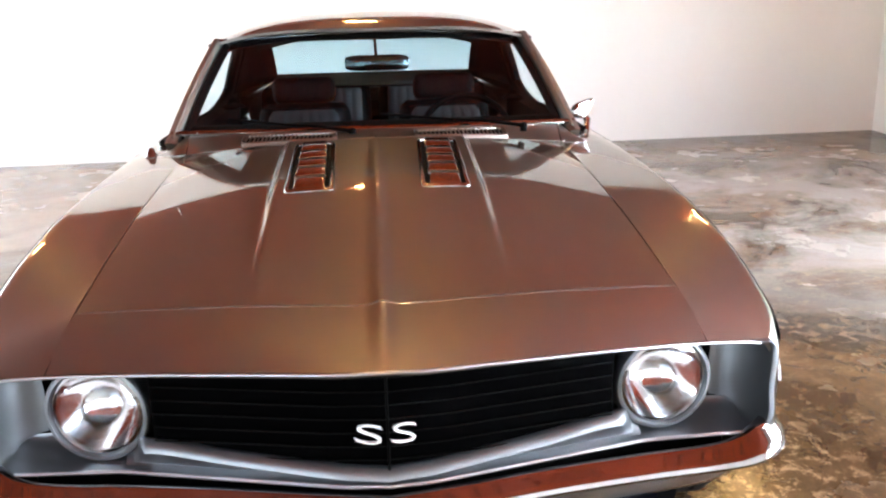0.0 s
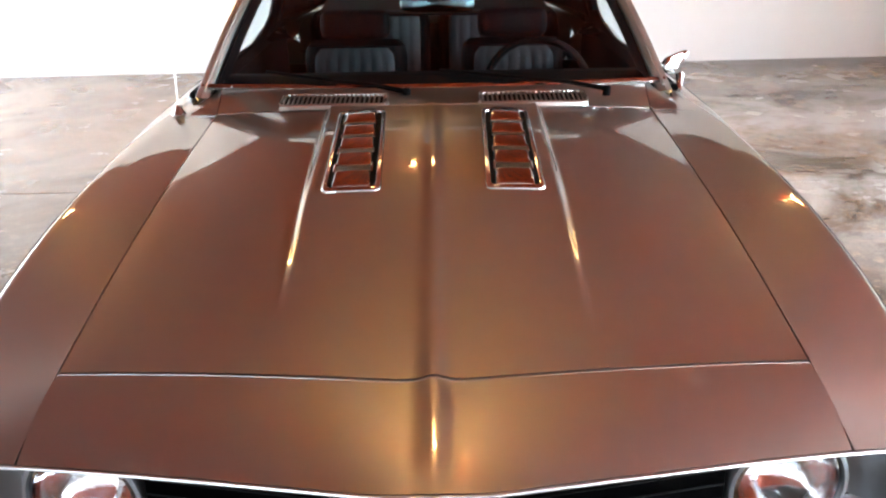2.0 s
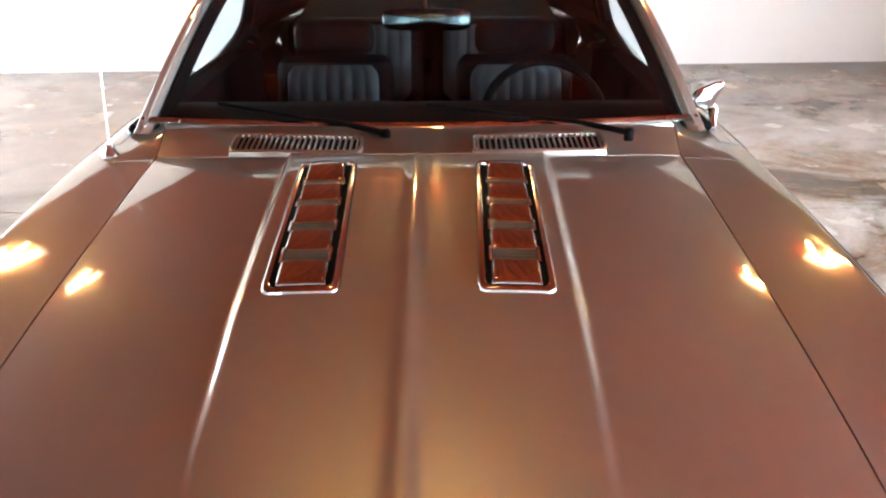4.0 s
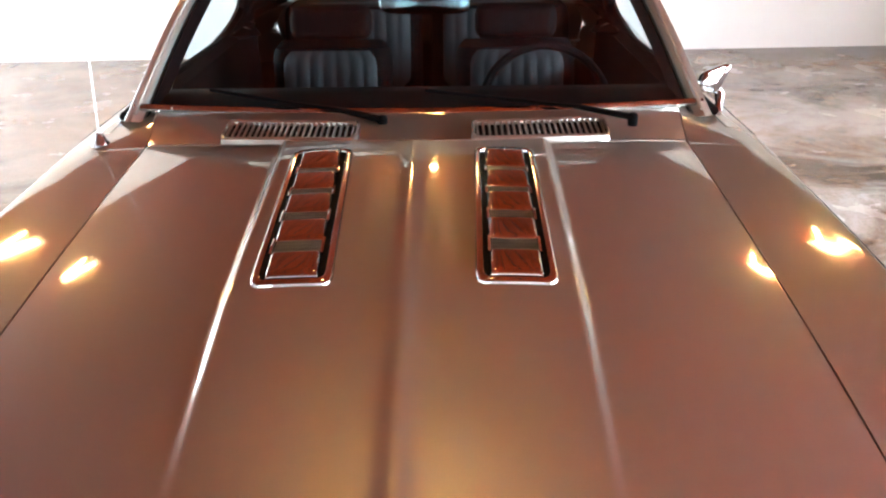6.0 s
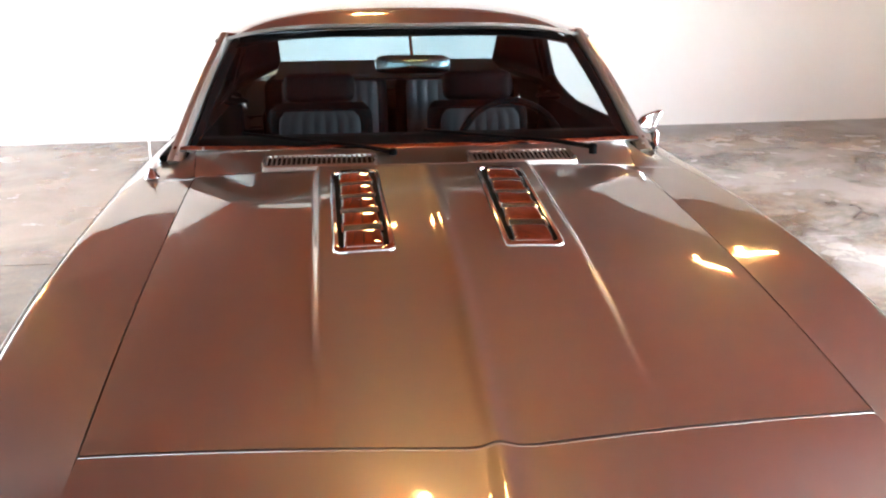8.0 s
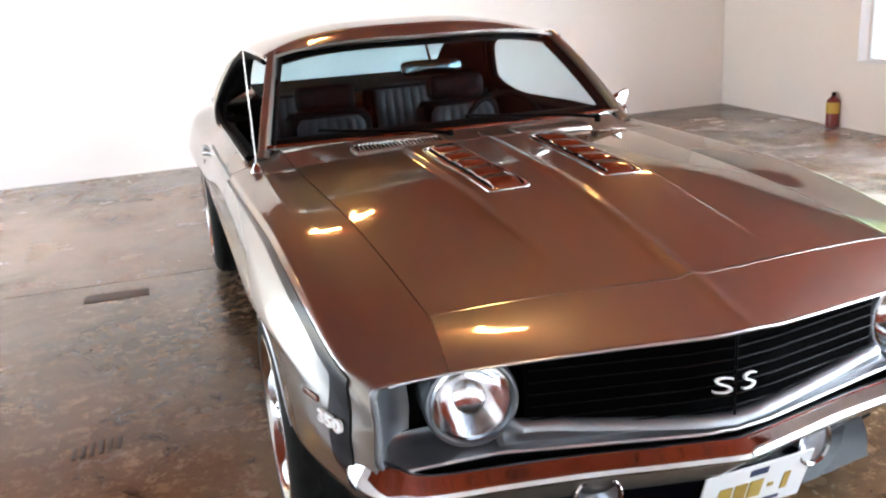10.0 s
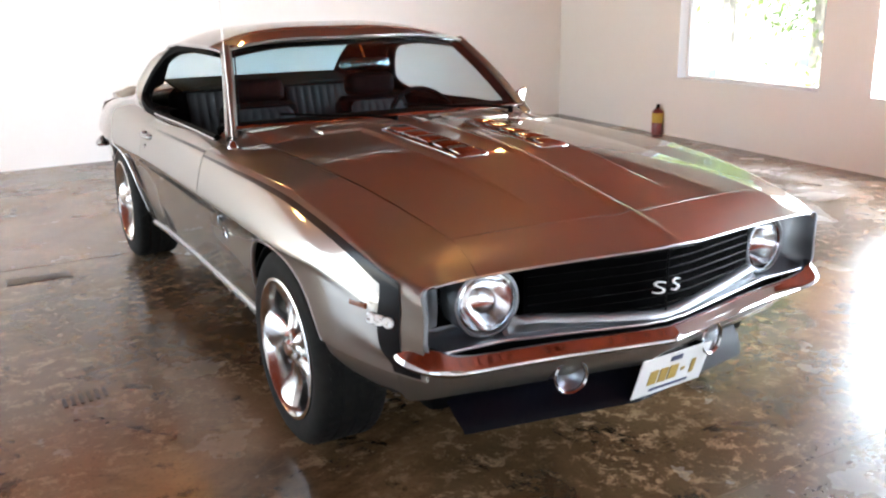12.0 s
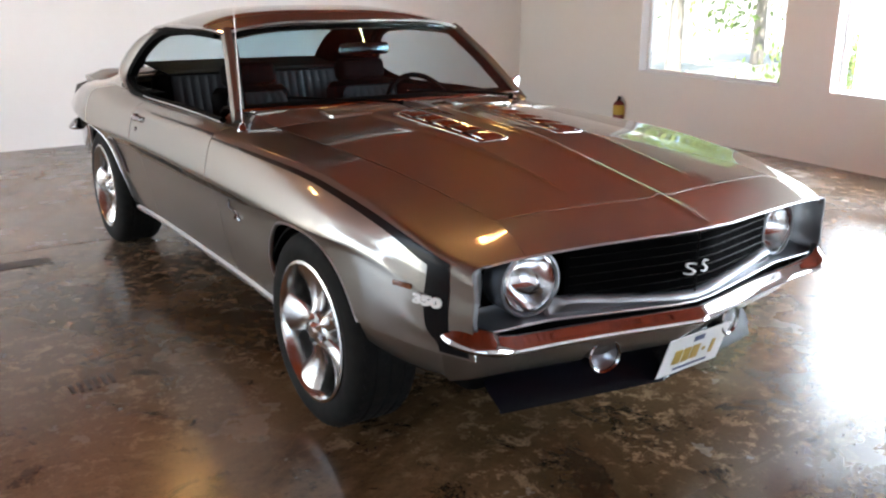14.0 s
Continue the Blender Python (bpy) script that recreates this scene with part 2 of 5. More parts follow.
def tube(bm, pts, radius, seg=10, caps=True, flat=1.0):
    """A round bar along points; radius may be a list."""
    pts = [Vector(p) for p in pts]
    rs = radius if isinstance(radius, (list, tuple)) else [radius] * len(pts)
    rows, up = [], None
    for i, p in enumerate(pts):
        d = (pts[min(i + 1, len(pts) - 1)] - pts[max(i - 1, 0)]).normalized()
        if up is None:
            up = Vector((0, 0, 1)) if abs(d.z) < 0.9 else Vector((0, 1, 0))
        side = d.cross(up).normalized()
        up = side.cross(d).normalized()
        rows.append([p + rs[i] * (math.cos(a) * side + flat * math.sin(a) * up) for a in (2 * math.pi * k / seg for k in range(seg))])
    vs = [[bm.verts.new(q) for q in row] for row in rows]
    for a, b in zip(vs, vs[1:]):
        for k in range(seg):
            bm.faces.new([a[k], a[(k + 1) % seg], b[(k + 1) % seg], b[k]])
    if caps:
        bm.faces.new(vs[0][::-1])
        bm.faces.new(vs[-1])
    return bm


def lathe(bm, prof, seg=32, m=None, closed=False):
    """Turns a profile of (radius, height) round the z axis."""
    m = m or Matrix()
    vs = [[bm.verts.new(m @ Vector((r * math.cos(a), r * math.sin(a), h))) for a in (2 * math.pi * k / seg for k in range(seg))] for r, h in prof]
    pairs = list(zip(vs, vs[1:])) + ([(vs[-1], vs[0])] if closed else [])
    for a, b in pairs:
        for k in range(seg):
            bm.faces.new([a[k], a[(k + 1) % seg], b[(k + 1) % seg], b[k]])
    bmesh.ops.remove_doubles(bm, verts=bm.verts, dist=1e-5)
    return bm


def curve(xs, vs):
    """A smooth function through points: cubic, without overshoot."""
    xs, vs = np.array(xs, float), np.array(vs, float)
    h, d = np.diff(xs), np.diff(vs) / np.diff(xs)
    m = np.zeros(len(xs))
    m[0], m[-1] = d[0], d[-1]
    for i in range(1, len(xs) - 1):
        if d[i - 1] * d[i] > 0:
            w1, w2 = 2 * h[i] + h[i - 1], h[i] + 2 * h[i - 1]
            m[i] = (w1 + w2) / (w1 / d[i - 1] + w2 / d[i])

    def f(x):
        x = min(max(x, xs[0]), xs[-1])
        i = min(int(np.searchsorted(xs, x, "right")) - 1, len(xs) - 2)
        t = (x - xs[i]) / h[i]
        return float((2 * t**3 - 3 * t**2 + 1) * vs[i] + (t**3 - 2 * t**2 + t) * h[i] * m[i] + (3 * t**2 - 2 * t**3) * vs[i + 1] + (t**3 - t**2) * h[i] * m[i + 1])

    return f


def span(a, b, n):
    return [a + (b - a) * i / (n - 1) for i in range(n)]


def mirror(bm):
    for v in bm.verts:
        v.co.x = -v.co.x
    return bm


# ---------------------------------------------------------------- the room
CEIL = 2.80
CORNER = Vector((5.33, 6.68, 0))


def frame_along(origin, ahead):
    """Local x along the wall, local z up, local y to the left of the way."""
    d = Vector((ahead[0], ahead[1], 0)).normalized()
    return Matrix(((d.x, -d.y, 0, origin[0]), (d.y, d.x, 0, origin[1]), (0, 0, 1, 0), (0, 0, 0, 1)))


def wall(name, m, length, y0, y1, openings, label):
    """A wall with openings (from, to, sill, head) right through its thickness."""
    bm = bmesh.new()
    top = CEIL + 0.05
    x, yc, th = 0.0, (y0 + y1) / 2, abs(y1 - y0)
    for a, b, s, h in sorted(openings):
        box(bm, (x + a) / 2, yc, top / 2, a - x, th, top)
        if s > 0:
            box(bm, (a + b) / 2, yc, s / 2, b - a, th, s)
        box(bm, (a + b) / 2, yc, (h + top) / 2, b - a, th, top - h)
        x = b
    box(bm, (x + length) / 2, yc, top / 2, length - x, th, top)
    ob = new(name, mesh_of(name, bm, WALLP))
    ob.matrix_world = m
    return tagged(ob, label, "wall", kind="structure")


M_RIGHT = frame_along(CORNER, (-0.53, -5.48))
M_BACK = frame_along((-5.6, 6.197), (6.33, 0.28))
SILL, HEAD = 0.62, 2.25
# The fourth is unseen, added so that its light reaches the car's nose.
WINS = [(2.37, 4.28), (4.825, 6.735), (7.28, 9.19), (9.735, 11.645)]
wall("wall_east", M_RIGHT, 12.2, 0.0, 0.16, [(a, b, SILL, HEAD) for a, b in WINS], "white painted plaster wall with a row of windows")
wall("wall_north", M_BACK, 11.15, 0.0, 0.2, [], "plain white painted plaster wall")
wall("wall_west", frame_along((-5.4, -5.4), (0, 1)), 11.7, 0.0, 0.2, [(6.9, 11.55, 0, 2.55)], "white painted wall with an open garage doorway")
wall("wall_south", frame_along((4.6, -5.4), (-1, 0)), 10.2, 0.0, 0.2, [(6.2, 9.8, 0.0, 2.35)], "white painted wall with an open garage doorway")

FLOOR = thing("floor", "glossy brown acid-stained concrete floor", "floor", kind="structure")
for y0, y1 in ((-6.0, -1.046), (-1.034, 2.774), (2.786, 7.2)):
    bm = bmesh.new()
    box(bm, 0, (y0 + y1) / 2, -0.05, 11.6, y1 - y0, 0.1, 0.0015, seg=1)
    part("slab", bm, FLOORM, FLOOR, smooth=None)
for y in (-1.04, 2.78):
    bm = bmesh.new()
    box(bm, 0, y, -0.012, 11.6, 0.012, 0.02)
    part("joint", bm, FLOORM, FLOOR, smooth=None)

bm = bmesh.new()
bx = -5.5
while bx < 5.6:
    y0 = -5.6
    while y0 < 7.0:
        ln = random.uniform(2.4, 4.8)
        y1 = min(y0 + ln, 7.0)
        box(bm, bx + 0.065, (y0 + y1) / 2, CEIL + 0.011, 0.118, y1 - y0 - 0.006, 0.022, 0.004, seg=1)
        y0 = y1
    bx += 0.135
tagged(new("ceiling", mesh_of("ceiling", bm, WOOD)), "red-brown stained wooden board ceiling", "ceiling", kind="structure")
bm = bmesh.new()
box(bm, 0, 0.7, CEIL + 0.075, 11.6, 13.2, 0.08)
tagged(new("roof_deck", mesh_of("roof_deck", bm, mat("dark_deck", (0.02, 0.012, 0.008), 0.9, grain=0.4, grain_scale=8))), "dark roof deck above the ceiling boards", "roof", kind="structure")


def window(name, a, b):
    w = thing(name, "white framed fixed window with clear glass", "window", M_RIGHT, kind="structure")
    bm = bmesh.new()
    t = 0.03
    for x in (a + t / 2, b - t / 2):
        box(bm, x, 0.13, (SILL + HEAD) / 2, t, 0.05, HEAD - SILL, 0.006)
    for z in (SILL + t / 2, HEAD - t / 2):
        box(bm, (a + b) / 2, 0.13, z, b - a - 2 * t, 0.05, t, 0.006)
    part("window_frame", bm, TRIMW, w)
    bm = bmesh.new()
    box(bm, (a + b) / 2, 0.045, SILL + 0.004, b - a - 0.004, 0.11, 0.012, 0.004)
    part("window_sill", bm, TRIMW, w)
    bm = bmesh.new()
    box(bm, (a + b) / 2, 0.132, (SILL + HEAD) / 2, b - a - 2 * t, 0.005, HEAD - SILL - 2 * t)
    p = part("pane", bm, mat("window_glass", (1, 1, 1), 0.0, trans=1.0, ior=1.3), w, smooth=None)
    p.visible_shadow = False
    return w


for i, (a, b) in enumerate(WINS):
    window("window_%d" % (i + 1), a, b)

SKY_C = (0.86, 0.94, 1.0)
for a, b in WINS[1:]:
    area("window_light", M_RIGHT @ Matrix.Translation(((a + b) / 2, 0.30, (SILL + HEAD) / 2)) @ pose(0, 0, 0, 90, 0, 180), b - a, HEAD - SILL, 46, (0.80, 0.90, 1.0))
area("doorway_light", pose(-5.65, 3.825, 1.28, 90, 0, -90), 4.65, 2.5, 28, SKY_C)
area("south_doorway_light", pose(-3.4, -5.75, 1.2, 90, 0, 0), 3.6, 2.3, 12, SKY_C)


def ceiling_lamp(x, y, turn, size):
    l = thing("ceiling_light", "ceiling light with two long warm glowing bulbs", "ceiling light", pose(x, y, CEIL, 0, 0, turn), group="ceiling lights")
    bm = bmesh.new()
    box(bm, 0, 0, -0.007, 0.56 * size, 0.34 * size, 0.014, 0.004)
    part("base", bm, TRIMW, l)
    for k in (-1, 1):
        bm = bmesh.new()
        d = Vector((math.cos(0.55 * k), math.sin(0.55 * k), 0)) * size
        a = Vector((-0.24 * size, 0.02 * k, -0.075))
        tube(bm, [a + d * t for t in (0.0, 0.01, 0.04, 0.10, 0.38, 0.44, 0.47, 0.48)], [0.004, 0.012, 0.020, 0.024, 0.024, 0.020, 0.012, 0.004], 12)
        part("bulb", bm, BULB, l)
        bm = bmesh.new()
        tube(bm, [a + d * 0.24 + Vector((0, 0, 0.035)), a + d * 0.24 + Vector((0, 0, 0.062))], 0.012, 8)
        part("bulb_holder", bm, TRIMW, l)
    return l


BULB = mat("warm_bulb", (1, 0.8, 0.5), 0.5, emit=(1.0, 0.62, 0.20), power=17.0)
for lx, ly, size in ((-0.1, 4.25, 0.48), (2.95, 4.1, 0.62), (-3.1, 4.15, 0.62), (0.0, 0.2, 0.48)):
    ceiling_lamp(lx, ly, 40, size)

# ---------------------------------------------------------------- outdoors
bm = bmesh.new()
bmesh.ops.create_grid(bm, x_segments=8, y_segments=8, size=400)
for v in bm.verts:
    v.co.z = -0.12
tagged(new("ground", mesh_of("ground", bm, GROUND)), "sunlit pale gravel ground outside the building", "ground", kind="structure")


def tree(x, y, h, r, n, seed, low=0.38):
    rnd = random.Random(seed)
    t = thing("tree", "leafy green tree standing outside the window", "tree", Matrix.Translation((x, y, -0.12)), group="trees outside")
    bm = bmesh.new()
    tube(bm, [(0, 0, 0), (0.05, 0.03, h * 0.3), (-0.04, 0.02, h * 0.55), (0.05, 0, h * 0.8)], [0.16, 0.12, 0.09, 0.04], 8)
    for k in range(6):
        a = rnd.uniform(0, 6.28)
        z = h * rnd.uniform(0.3, 0.55)
        tube(bm, [(0, 0, z), (0.4 * r * math.cos(a), 0.4 * r * math.sin(a), z + 0.25 * h), (0.75 * r * math.cos(a), 0.75 * r * math.sin(a), z + 0.33 * h)], [0.06, 0.04, 0.015], 6)
    part("trunk", bm, BARK, t)
    vs, fs = [], []
    hubs = [(rnd.gauss(0, r * 0.45), rnd.gauss(0, r * 0.45), h * rnd.uniform(low, 1.0)) for _ in range(26)]
    for _ in range(n):
        c = rnd.choice(hubs)
        p = Vector(c) + Vector([rnd.gauss(0, r * 0.2) for _ in range(3)])
        q = Euler((rnd.uniform(0, 6.3), rnd.uniform(0, 6.3), rnd.uniform(0, 6.3))).to_matrix()
        s = rnd.uniform(0.06, 0.13)
        k = len(vs)
        vs += [p + q @ Vector(o) * s for o in ((-1, 0, 0), (0, -0.45, 0.1), (1, 0, 0), (0, 0.45, 0.1))]
        fs.append((k, k + 1, k + 2, k + 3))
    me = bpy.data.meshes.new("crown")
    me.from_pydata(vs, [], fs)
    me.materials.append(LEAF)
    ob = new("crown", me)
    ob.parent = t


for k, (x, y, h, r) in enumerate([(11.0, 9.1, 6.0, 2.3), (12.5, 5.6, 6.5, 2.6), (11.5, 12.0, 6.0, 2.4), (15, 9, 8, 3.0)]):
    tree(x, y, h, r, 2600, 10 + k)


tree(15.5, 10.6, 5.0, 2.4, 3400, 21, 0.26)


def shrub(x, y, seed):
    rnd = random.Random(seed)
    vs, fs = [], []
    for _ in range(1100):
        p = Vector((rnd.gauss(0, 0.5), rnd.gauss(0, 0.5), abs(rnd.gauss(0.35, 0.28))))
        q = Euler((rnd.uniform(0, 6.3), rnd.uniform(0, 6.3), 0)).to_matrix()
        s = rnd.uniform(0.05, 0.10)
        k = len(vs)
        vs += [p + q @ Vector(o) * s for o in ((-1, 0, 0), (0, -0.4, 0.1), (1, 0, 0), (0, 0.4, 0.1))]
        fs.append((k, k + 1, k + 2, k + 3))
    me = bpy.data.meshes.new("shrub")
    me.from_pydata(vs, [], fs)
    me.materials.append(LEAF)
    ob = new("shrub", me)
    ob.matrix_world = Matrix.Translation((x, y, -0.12))
    tagged(ob, "low green shrub outside the window", "shrub", group="shrubs outside")


for k, (x, y) in enumerate([(11.5, 6.2), (13.0, 3.2)]):
    shrub(x, y, 50 + k)


# ---------------------------------------------------------------- fire extinguisher
def extinguisher(x, y, turn):
    e = thing("fire_extinguisher", "red fire extinguisher with yellow label on the floor", "fire extinguisher", pose(x, y, 0, 0, 0, turn) @ Matrix.Diagonal((0.95, 0.95, 0.87, 1)))
    bm = bmesh.new()
    lathe(bm, [(0.0, 0.0), (0.06, 0.0), (0.065, 0.006), (0.065, 0.27), (0.06, 0.295), (0.035, 0.32), (0.02, 0.33), (0.02, 0.345), (0.0, 0.345)], 28)
    part("cylinder", bm, RED, e)
    bm = bmesh.new()
    lathe(bm, [(0.0655, 0.15), (0.0664, 0.15), (0.0664, 0.272), (0.0655, 0.272)], 28, closed=True)
    part("label_band", bm, YELLOW, e, "yellow paper label")
    bm = bmesh.new()
    box(bm, 0, 0, 0.355, 0.035, 0.035, 0.03, 0.005)
    box(bm, 0.045, 0, 0.372, 0.11, 0.02, 0.008, 0.003, m=pose(0, 0, 0, 0, -8, 0))
    box(bm, 0.04, 0, 0.345, 0.09, 0.018, 0.008, 0.003, m=pose(0, 0, 0, 0, 6, 0))
    part("valve_handle", bm, BLACK, e)
    bm = bmesh.new()
    tube(bm, [(-0.01, 0, 0.355), (-0.06, 0, 0.36), (-0.085, 0, 0.31), (-0.08, 0, 0.2), (-0.075, 0, 0.1)], [0.009, 0.009, 0.009, 0.009, 0.014], 8)
    part("hose", bm, BLACK, e)


extinguisher(5.075, 4.56, 215)


# ---------------------------------------------------------------- the car
CAR = thing("car", "silver two-door muscle coupe with black stripes, parked on the floor", "car")

YS = (-0.80, -0.70, -0.60, -0.40, -0.20, 0.0, 0.20, 0.50, 0.86, 1.40, 1.98, 2.30, 2.74, 3.20, 3.62)
C_XC = curve(YS, (0.712, 0.738, 0.752, 0.765, 0.775, 0.78, 0.785, 0.79, 0.79, 0.795, 0.795, 0.79, 0.79, 0.77, 0.735))
C_ZC = curve(YS, (0.738, 0.764, 0.788, 0.829, 0.856, 0.874, 0.882, 0.892, 0.904, 0.913, 0.908, 0.915, 0.930, 0.908, 0.872))
C_XR = curve(YS, (0.742, 0.783, 0.800, 0.813, 0.820, 0.825, 0.833, 0.846, 0.858, 0.866, 0.868, 0.872, 0.878, 0.852, 0.798))
C_ZR = curve(YS, (0.716, 0.748, 0.775, 0.821, 0.851, 0.871, 0.879, 0.884, 0.887, 0.884, 0.875, 0.884, 0.900, 0.876, 0.838))
C_XE = curve(YS, (0.756, 0.802, 0.838, 0.886, 0.906, 0.916, 0.918, 0.918, 0.918, 0.918, 0.925, 0.940, 0.950, 0.925, 0.865))
C_XF = curve(YS, (0.746, 0.794, 0.832, 0.872, 0.882, 0.880, 0.874, 0.862, 0.852, 0.845, 0.850, 0.872, 0.886, 0.866, 0.815))
C_XG = curve(YS, (0.740, 0.780, 0.800, 0.810, 0.812, 0.812, 0.808, 0.800, 0.795, 0.795, 0.800, 0.815, 0.820, 0.800, 0.760))
C_XH = curve((-0.64, -0.035, 0.73, 0.90), (0.600, 0.622, 0.655, 0.66))
C_ZH = curve((-0.74, -0.64, -0.30, 0.0, 0.40, 0.73, 0.90), (0.800, 0.815, 0.856, 0.880, 0.897, 0.907, 0.911))
C_Z0 = curve((-0.74, -0.66, -0.30, -0.035, 0.30, 0.56, 0.75, 0.90), (0.815, 0.830, 0.886, 0.920, 0.940, 0.955, 0.966, 0.973))
N_Z = curve((0.0, 0.5, 0.70, 0.76), (0.777, 0.760, 0.743, 0.728))
RAD, HUB_Z, AXLES = 0.362, 0.335, (0.0, 2.743)


def nose(x):
    """How far ahead the nose's lip stands, a shallow V in plan."""
    x = abs(x)
    return -0.911 + 0.208 * x + 0.012 * math.exp(-(x / 0.05) ** 2) - 0.012


def smooth(t):
    t = min(max(t, 0.0), 1.0)
    return t * t * (3 - 2 * t)


def top_z(x, y):
    """The height of hood and cowl: crowned, with a wind split, and a raised middle that fades out forwards."""
    xh = C_XH(y)
    a = min(abs(x) / xh, 1.0)
    z = C_Z0(y) - (C_Z0(y) - C_ZH(y)) * a**2.3
    z += 0.0058 * math.exp(-((x / 0.018) ** 2)) * (1 - 0.45 * smooth((y - 0.2) / 0.4))
    edge = 0.292 + 0.03 * (y - 0.4)
    lift = 0.013 * smooth((y + 0.66) / 0.62)
    z += lift * (1 - smooth((abs(x) - edge + 0.009) / 0.018))
    return z


def cowl_z(x, y):
    """The cowl's height, plain crowned."""
    a = min(abs(x) / 0.66, 1.0)
    y = min(y, 0.9)
    return C_Z0(y) - (C_Z0(y) - C_ZH(y)) * a**2.3 + 0.006 * math.exp(-((x / 0.022) ** 2))


def section(y):
    """The half section of fender, door or quarter: a function of w that gives x and z."""
    yy = max(y, -0.64)
    xr, zr, xe = C_XR(y), C_ZR(y), C_XE(y)
    xf, zc = min(C_XF(y), xe - 0.012), min(0.702, zr - 0.055)
    out = max(xe - xr, 0.0)
    drop = xe - 0.007 - xf
    xs = [C_XH(yy), C_XC(y), xr, xr + 0.0070, xr + 0.012 + 0.17 * out, xr + 0.77 * out, xe, xe - 0.007, xe - 0.007 - 0.44 * drop, xe - 0.007 - 0.72 * drop, xf, C_XG(y)]
    zs = [C_ZH(yy) - 0.16 * max(0, -0.64 - y), C_ZC(y), zr, zr - 0.006, zr - 0.026, zr - 0.026 - 0.48 * (zr - 0.026 - zc), zc + 0.006, zc - 0.005, zc - 0.22 * (zc - 0.5), zc - 0.50 * (zc - 0.5), 0.50, 0.27]
    if y < -0.64:
        xs[0] = 0.600 + 0.10 * (-0.64 - y)
    ws = (0, 1, 1.5, 1.65, 2, 2.5, 2.96, 3.05, 3.5, 4, 5, 6)
    soft = 1 - smooth((y + 0.62) / 0.42)
    if soft:
        # ahead of the front wheel the side is smooth and rounded, with no crease
        low = zr - 0.026
        xs2 = xs[:4] + [xr + 0.010 + 0.14 * out, xr + 0.62 * out, xr + 0.88 * out, xr + 0.895 * out, xe - 0.003, xe - 0.001, max(xf, xe - 0.010), C_XG(y)]
        zs2 = zs[:4] + [low, low - 0.055, low - 0.105, low - 0.112, low - 0.150, low - 0.190, 0.50, 0.27]
        xs = [a + (b - a) * soft for a, b in zip(xs, xs2)]
        zs = [a + (b - a) * soft for a, b in zip(zs, zs2)]
    fx, fz = curve(ws, xs), curve(ws, zs)
    return lambda w: (fx(w), fz(w))


def w_at(sec, z):
    lo, hi = 2.0, 6.0
    for _ in range(24):
        mid = (lo + hi) / 2
        if sec(mid)[1] > z:
            lo = mid
        else:
            hi = mid
    return lo


def squareness(c, y):
    """The front arches are squarer behind the wheel than ahead of it."""
    return 2.7 if c == 0 and y > c else 2.0


def arch(y):
    for c in AXLES:
        if abs(y - c) < RAD:
            p = squareness(c, y)
            return HUB_Z + RAD * (1 - (abs(y - c) / RAD) ** p) ** (1 / p)
    return 0.0


def side_rows(ys, w0, floor_z, n=26):
    """Rows down the body side, from w0 to the sill, the arch or floor_z."""
    rows = []
    for y in ys:
        sec = section(y)
        low = max(floor_z(y), arch(y)) if callable(floor_z) else max(floor_z, arch(y))
        end, start = w_at(sec, low), w0
        row = []
        up = int(n * 0.72)
        for w in span(start, 2.93, up) + span(2.93, end, n - up + 1)[1:]:
            x, z = sec(w)
            row.append((x, y, z))
        rows.append(row)
    return rows


def both(name, make, material, parent=CAR, label="", sm=35):
    """The same part on either side of the car; returns the two."""
    out = []
    for flip in (False, True):
        bm = bmesh.new()
        make(bm)
        if flip:
            mirror(bm)
        out.append(part(name, bm, material, parent, label, sm))
    return out


def arch_stations(c, a, b):
    ys = [c - RAD * math.cos(math.pi * k / 28) for k in range(29)]
    ys += [c - RAD - 0.001, c + RAD + 0.001]
    return [y for y in ys if a <= y <= b]


def stations(a, b, step=0.05):
    ys = span(a, b, max(3, int((b - a) / step)))
    for c in AXLES:
        ys += arch_stations(c, a, b)
    return sorted(set(round(y, 4) for y in ys))


# nose and hood
def seam_y(x):
    """Where the hood ends ahead, a shallow V in plan."""
    return -0.640 - 0.058 * (1 - min(abs(x) / 0.6, 1.0)) + 0.008 * math.exp(-((x / 0.03) ** 2))


def header_pt(x, v):
    ye = seam_y(x) - 0.004
    ln = ye - nose(x)
    z0, z1 = N_Z(abs(x)), top_z(x * 0.985, ye)
    m1 = (top_z(x * 0.985, ye + 0.02) - z1) / 0.02 * ln
    z = z0 + (2 * (z1 - z0) - m1) * v + (m1 - z1 + z0) * v * v
    return Vector((x, nose(x) + ln * v, z))


def header(bm):
    rows = []
    for v in span(0, 1, 15):
        rows.append([header_pt(x, v) for x in span(-0.608 + 0.011 * v, 0.608 - 0.011 * v, 161)])
    sheet(bm, rows, 0.012)


bm = bmesh.new()
header(bm)
HEADER = part("header_panel", bm, PAINT, CAR)
bm = bmesh.new()
tube(bm, [header_pt(x, 0.99) + Vector((0, 0, -0.0008)) for x in span(-0.597, 0.597, 121)], 0.0017, 8)
part("rear_edge", bm, PAINT, HEADER)

bm = bmesh.new()
rows = []
for v in span(0, 1, 56):
    row = []
    for u in span(-1, 1, 251):
        ya = seam_y(u * 0.6)
        yb = 0.555 + 0.175 * abs(u) ** 2
        y = ya + (yb - ya) * v
        x = u * (C_XH(y) - 0.003)
        row.append((x, y, top_z(x, y)))
    rows.append(row)
sheet(bm, rows, 0.012)
HOOD = part("hood", bm, PAINT, CAR)
bm = bmesh.new()
